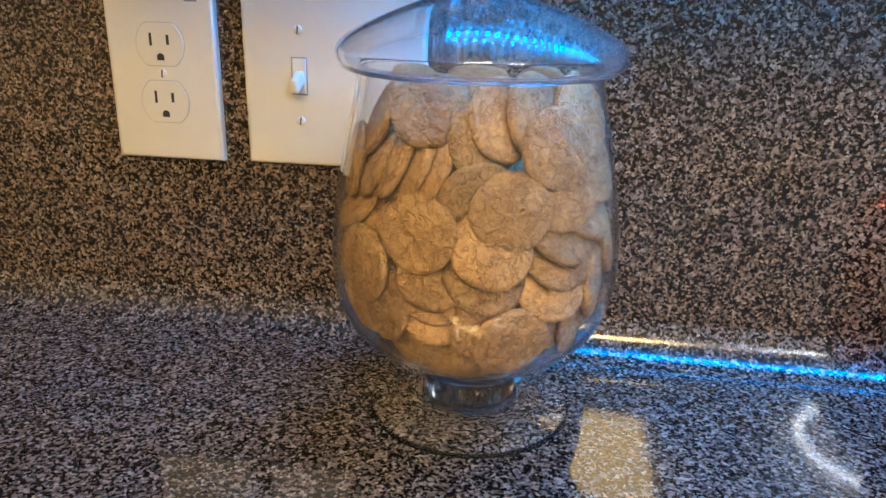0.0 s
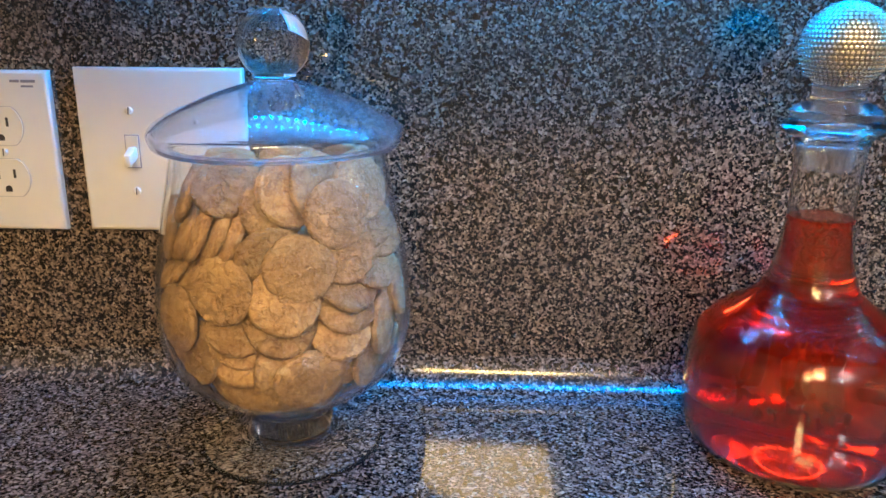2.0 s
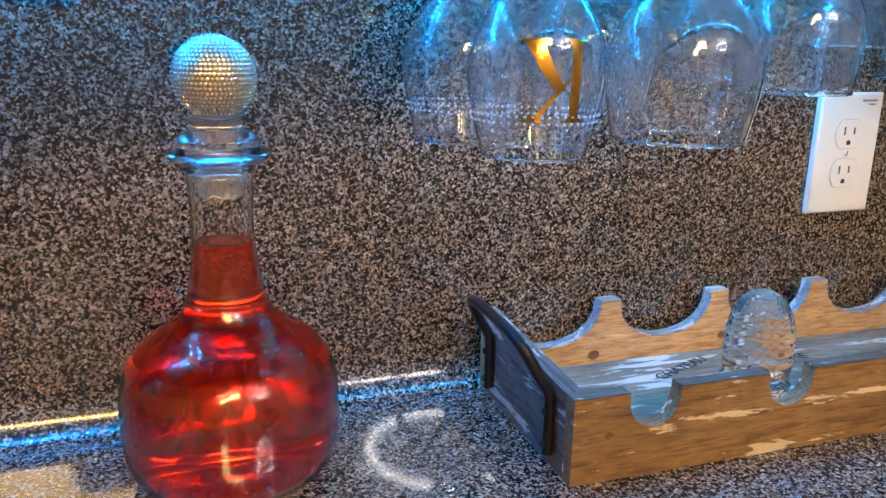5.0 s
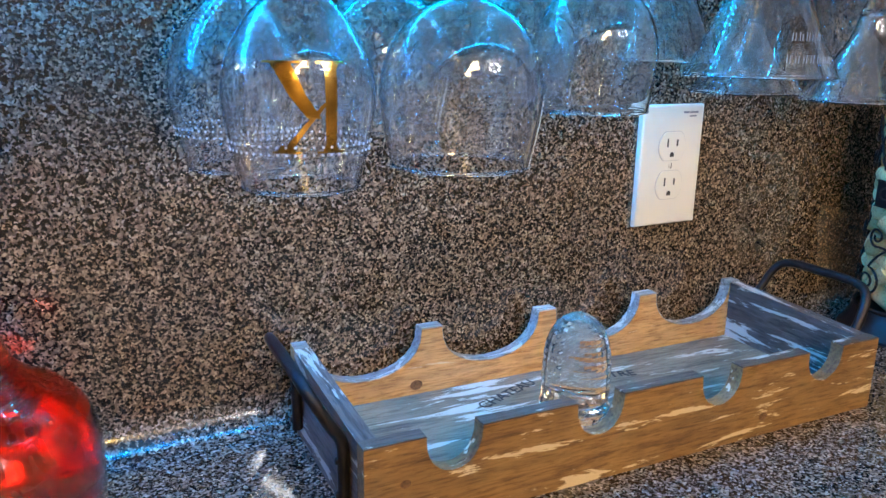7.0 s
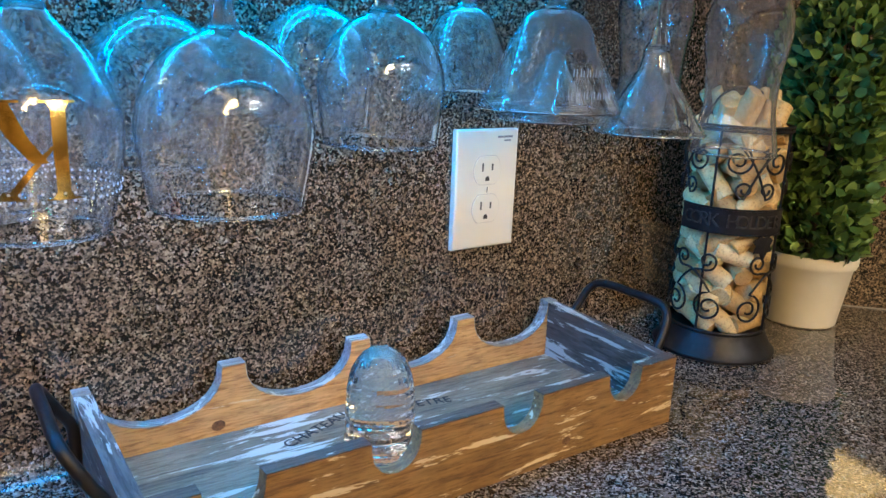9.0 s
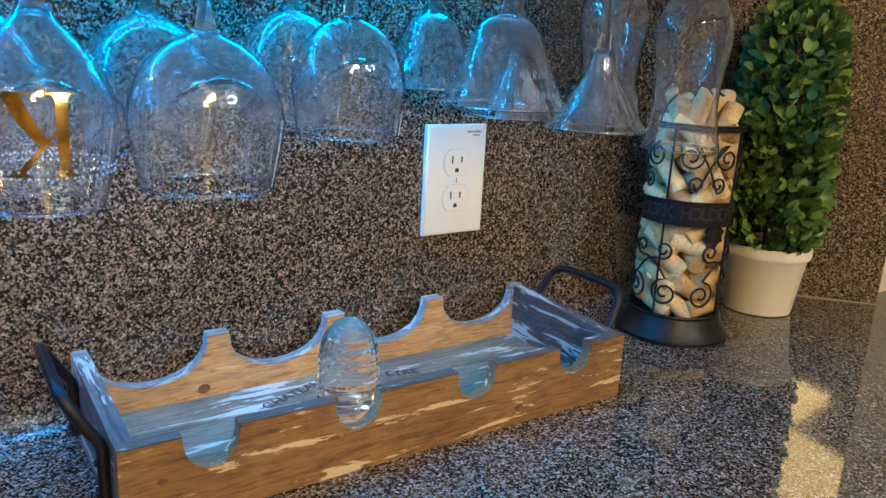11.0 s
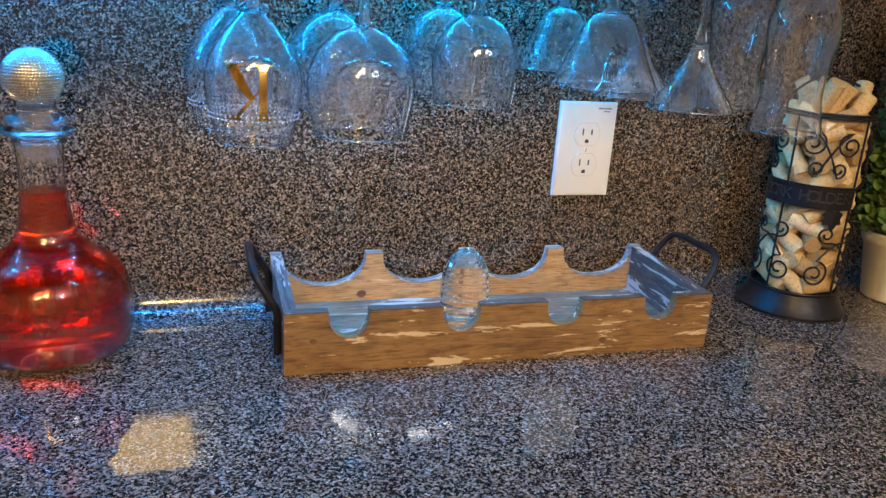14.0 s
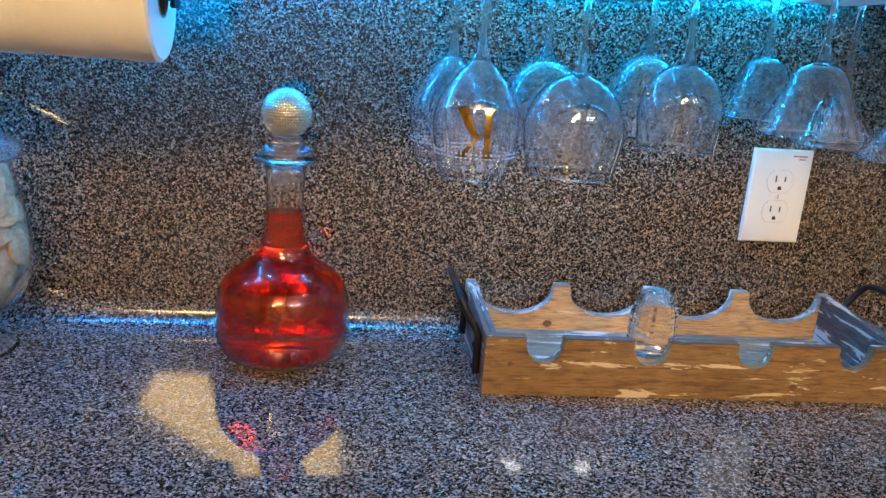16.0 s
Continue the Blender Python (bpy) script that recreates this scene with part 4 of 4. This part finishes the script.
def scroll(u, z, size, hand, rise):
    """A wire that winds out of a spiral and runs off slantwise into a second spiral."""
    pts = []
    for i in range(26):
        a = 2 * math.pi * 1.6 * (1 - i / 25)
        r = size * (0.22 + 0.78 * i / 25)
        pts.append((u + hand * r * math.sin(a), z + r * math.cos(a)))
    end = pts[-1]
    c2 = (u + hand * size * 2.1, z + rise)
    for i in range(1, 6):
        t = i / 6
        pts.append((end[0] + (c2[0] - end[0]) * t, end[1] + (c2[1] - size * 0.62 - end[1]) * t + size * 0.5 * math.sin(math.pi * t)))
    for i in range(20):
        a = 2 * math.pi * 1.3 * i / 19
        r = size * 0.62 * (1 - 0.72 * i / 19)
        pts.append((c2[0] + hand * r * math.sin(a), c2[1] - r * math.cos(a)))
    return [on_drum(*p) for p in pts]


for k in range(8):
    u = HR * 2 * math.pi * (k - 3.5) / 8
    part("scroll", tube(scroll(u, 0.062, 0.0175, 1 if k % 2 else -1, 0.052), 0.0014, 6), BLACK_METAL, holder)
    part("scroll", tube(scroll(u + 0.012, 0.226, 0.016, -1 if k % 2 else 1, -0.030), 0.0014, 6), BLACK_METAL, holder)
arch = [(HR * 0.99 * math.cos(radians(a)), 0, HT + 0.040 * math.sin(radians(a))) for a in range(0, 181, 10)]
part("carry_handle", tube(arch, 0.0016, 8), BLACK_METAL, holder, at=Matrix.Rotation(radians(-22), 4, "Z"))
# name band across the front
face = math.atan2(0.785 - CX, -(-0.70 - CY))
bm = bmesh.new()
cols = []
for i in range(25):
    a = face + radians(-62 + 124 * i / 24)
    cols.append([bm.verts.new((r * math.sin(a), -r * math.cos(a), z)) for r, z in ((HR + 0.002, 0.1465), (HR + 0.004, 0.1465), (HR + 0.004, 0.1755), (HR + 0.002, 0.1755))])
for a, b in zip(cols, cols[1:]):
    for k in range(4):
        bm.faces.new((a[k], a[(k + 1) % 4], b[(k + 1) % 4], b[k]))
bm.faces.new(cols[0]), bm.faces.new(cols[-1][::-1])
band = part("name_band", bm, BLACK_METAL, holder, "black metal band with raised words cork holder")
word = "CORK HOLDER"
for i, ch in enumerate(word):
    if ch == " ":
        continue
    a = face + radians(-50 + 100 * i / (len(word) - 1))
    m = Matrix.Translation(((HR + 0.0042) * math.sin(a), -(HR + 0.0042) * math.cos(a), 0.161)) @ Matrix.Rotation(a, 4, "Z") @ Matrix.Rotation(radians(90), 4, "X")
    part("letter", letters(ch, 0.0205, 0.001), WORN_METAL, band, at=m, smooth=False)
for z in (0.1475, 0.1745):
    part("rim", tube([((HR + 0.0042) * math.sin(face + radians(a)), -(HR + 0.0042) * math.cos(face + radians(a)), z) for a in range(-62, 63, 4)], 0.0011, 6), BLACK_METAL, band)

# vine leaf hanging below the band
bm = bmesh.new()
outline = [(0, 0), (0.006, 0.001), (0.013, -0.004), (0.0095, -0.010), (0.012, -0.017), (0.006, -0.0175), (0.001, -0.027), (-0.004, -0.018), (-0.011, -0.018), (-0.009, -0.010), (-0.013, -0.005), (-0.006, 0.001)]
rows = []
for depth in (0.0020, 0.0034):
    rows.append([bm.verts.new(((HR + depth) * math.sin(face + radians(38) + u / HR), -(HR + depth) * math.cos(face + radians(38) + u / HR), 0.1455 + v)) for u, v in outline])
    mid = bm.verts.new(((HR + depth + 0.001) * math.sin(face + radians(38)), -(HR + depth + 0.001) * math.cos(face + radians(38)), 0.135))
    for i in range(12):
        bm.faces.new((rows[-1][i], rows[-1][(i + 1) % 12], mid))
for i in range(12):
    bm.faces.new((rows[0][i], rows[0][(i + 1) % 12], rows[1][(i + 1) % 12], rows[1][i]))
part("leaf", bm, BLACK_METAL, band, "black metal vine leaf", smooth=False)

# the corks
rnd = random.Random(21)
CORKS = []
for k, (r, h) in enumerate(((0.0110, 0.044), (0.0112, 0.040), (0.0105, 0.046))):
    bm = lathe([(0, 0), (r - 0.0008, 0), (r, 0.0008), (r * 0.99, h / 2), (r, h - 0.0008), (r - 0.0008, h), (0, h)], 20)
    for v in bm.verts:
        v.co.z -= h / 2
        v.co += Vector((v.co.x, v.co.y, 0)) * 0.05 * noise.noise(v.co * 120 + Vector((k * 5, 0, 0)))
    CORKS.append(mesh_of(bm, "cork", CORK))


def put_cork(k, c, axis):
    ob = new("cork", CORKS[k % 3])
    ob.matrix_basis = Matrix.Translation(c) @ Vector(axis).to_track_quat("Z", "Y").to_matrix().to_4x4()
    tagged(ob, "pale used wine cork inside the wire cork holder", "cork", "corks in the holder")


k = 0
for layer in range(12):
    z = 0.043 + layer * 0.0192
    n = 8
    for j in range(n):
        a = 2 * math.pi * (j + 0.5 * (layer % 2)) / n + rnd.uniform(-0.12, 0.12)
        radial = Vector((math.cos(a), math.sin(a), 0))
        tang = Vector((-math.sin(a), math.cos(a), 0))
        kind = rnd.random()
        if kind < 0.42:
            axis, r = radial + tang * rnd.uniform(-0.5, 0.5) + Vector((0, 0, rnd.uniform(-0.35, 0.35))), 0.0285
        else:
            axis, r = tang * rnd.uniform(0.5, 1) + Vector((0, 0, rnd.uniform(-0.8, 0.8))), 0.0385
        put_cork(k, Vector((CX, CY, z + rnd.uniform(-0.004, 0.004))) + radial * r, axis)
        k += 1
for j in range(9):
    a = 2 * math.pi * j / 9 + 0.3
    r = 0.014 if j % 3 == 0 else 0.034
    put_cork(k + j, (CX + r * math.cos(a), CY + r * math.sin(a), 0.2715 + rnd.uniform(-0.004, 0.010)), (0.55 * math.cos(a + 1), 0.55 * math.sin(a + 1), 1))

# ---- potted boxwood ----
PX, PY = 1.765, -0.100
plant = thing("potted_plant", Matrix.Translation((PX, PY, 0)), "green boxwood column in a cream ceramic pot by the corner", "plant")
part("pot", lathe([(0, 0.0), (0.043, 0.0), (0.0455, 0.002), (0.0555, 0.076), (0.0590, 0.080), (0.0605, 0.084), (0.0605, 0.093), (0.0590, 0.0965), (0.0560, 0.0965), (0.0540, 0.084), (0, 0.080)], 64), CERAMIC, plant)
part("soil", lathe([(0, 0.082), (0.0538, 0.082), (0.0538, 0.086), (0.03, 0.089), (0, 0.090)], 32), SLOT, plant, "dark soil")
part("stem", tube([(0, 0, 0.085), (0.001, 0, 0.2), (0, 0.001, 0.36)], 0.006, 8), CABINET, plant)


def crown_radius(z):
    t = (z - 0.088) / 0.325
    return 0.0590 * (1 - 0.12 * t) * min(1.0, max(0.0, (1.02 - t) * 7)) ** 0.5


verts, faces = [], []
rnd = random.Random(3)
for i in range(3300):
    z = 0.094 + 0.317 * rnd.random()
    a = rnd.uniform(0, 2 * math.pi)
    depth = 1 - 0.5 * rnd.random() ** 2
    lump = 1 + 0.12 * noise.noise(Vector((math.cos(a) * 2.2, math.sin(a) * 2.2, z * 38)))
    r = crown_radius(z) * depth * lump
    c = Vector((r * math.cos(a), r * math.sin(a), z))
    out = Vector((math.cos(a), math.sin(a), rnd.uniform(0.1, 1.3))).normalized()
    tip = (out + Vector((rnd.gauss(0, 0.5), rnd.gauss(0, 0.5), rnd.gauss(0, 0.4)))).normalized()
    side = tip.cross(Vector((rnd.gauss(0, 1), rnd.gauss(0, 1), rnd.gauss(0, 1)))).normalized()
    nrm = side.cross(tip)
    L, W = rnd.uniform(0.0150, 0.0225), rnd.uniform(0.0054, 0.0076)
    base = len(verts)
    for u, w, h in ((0, 0, 0), (0.3, 0.85, 0.10), (0.62, 1.0, 0.12), (0.88, 0.6, 0.04), (1.0, 0, -0.04), (0.88, -0.6, 0.04), (0.62, -1.0, 0.12), (0.3, -0.85, 0.10), (0.5, 0, 0.0)):
        verts.append(c + tip * (u * L) + side * (w * W) + nrm * (h * L))
    faces += [(base + q, base + (q + 1) % 8, base + 8) for q in range(8)]
me = bpy.data.meshes.new("foliage")
me.from_pydata(verts, [], faces)
me.materials.append(LEAF)
for p in me.polygons:
    p.use_smooth = True
fol = new("foliage", me)
fol.parent = plant
fol["label"], fol["kind"] = "dense small glossy green leaves", "stuff"
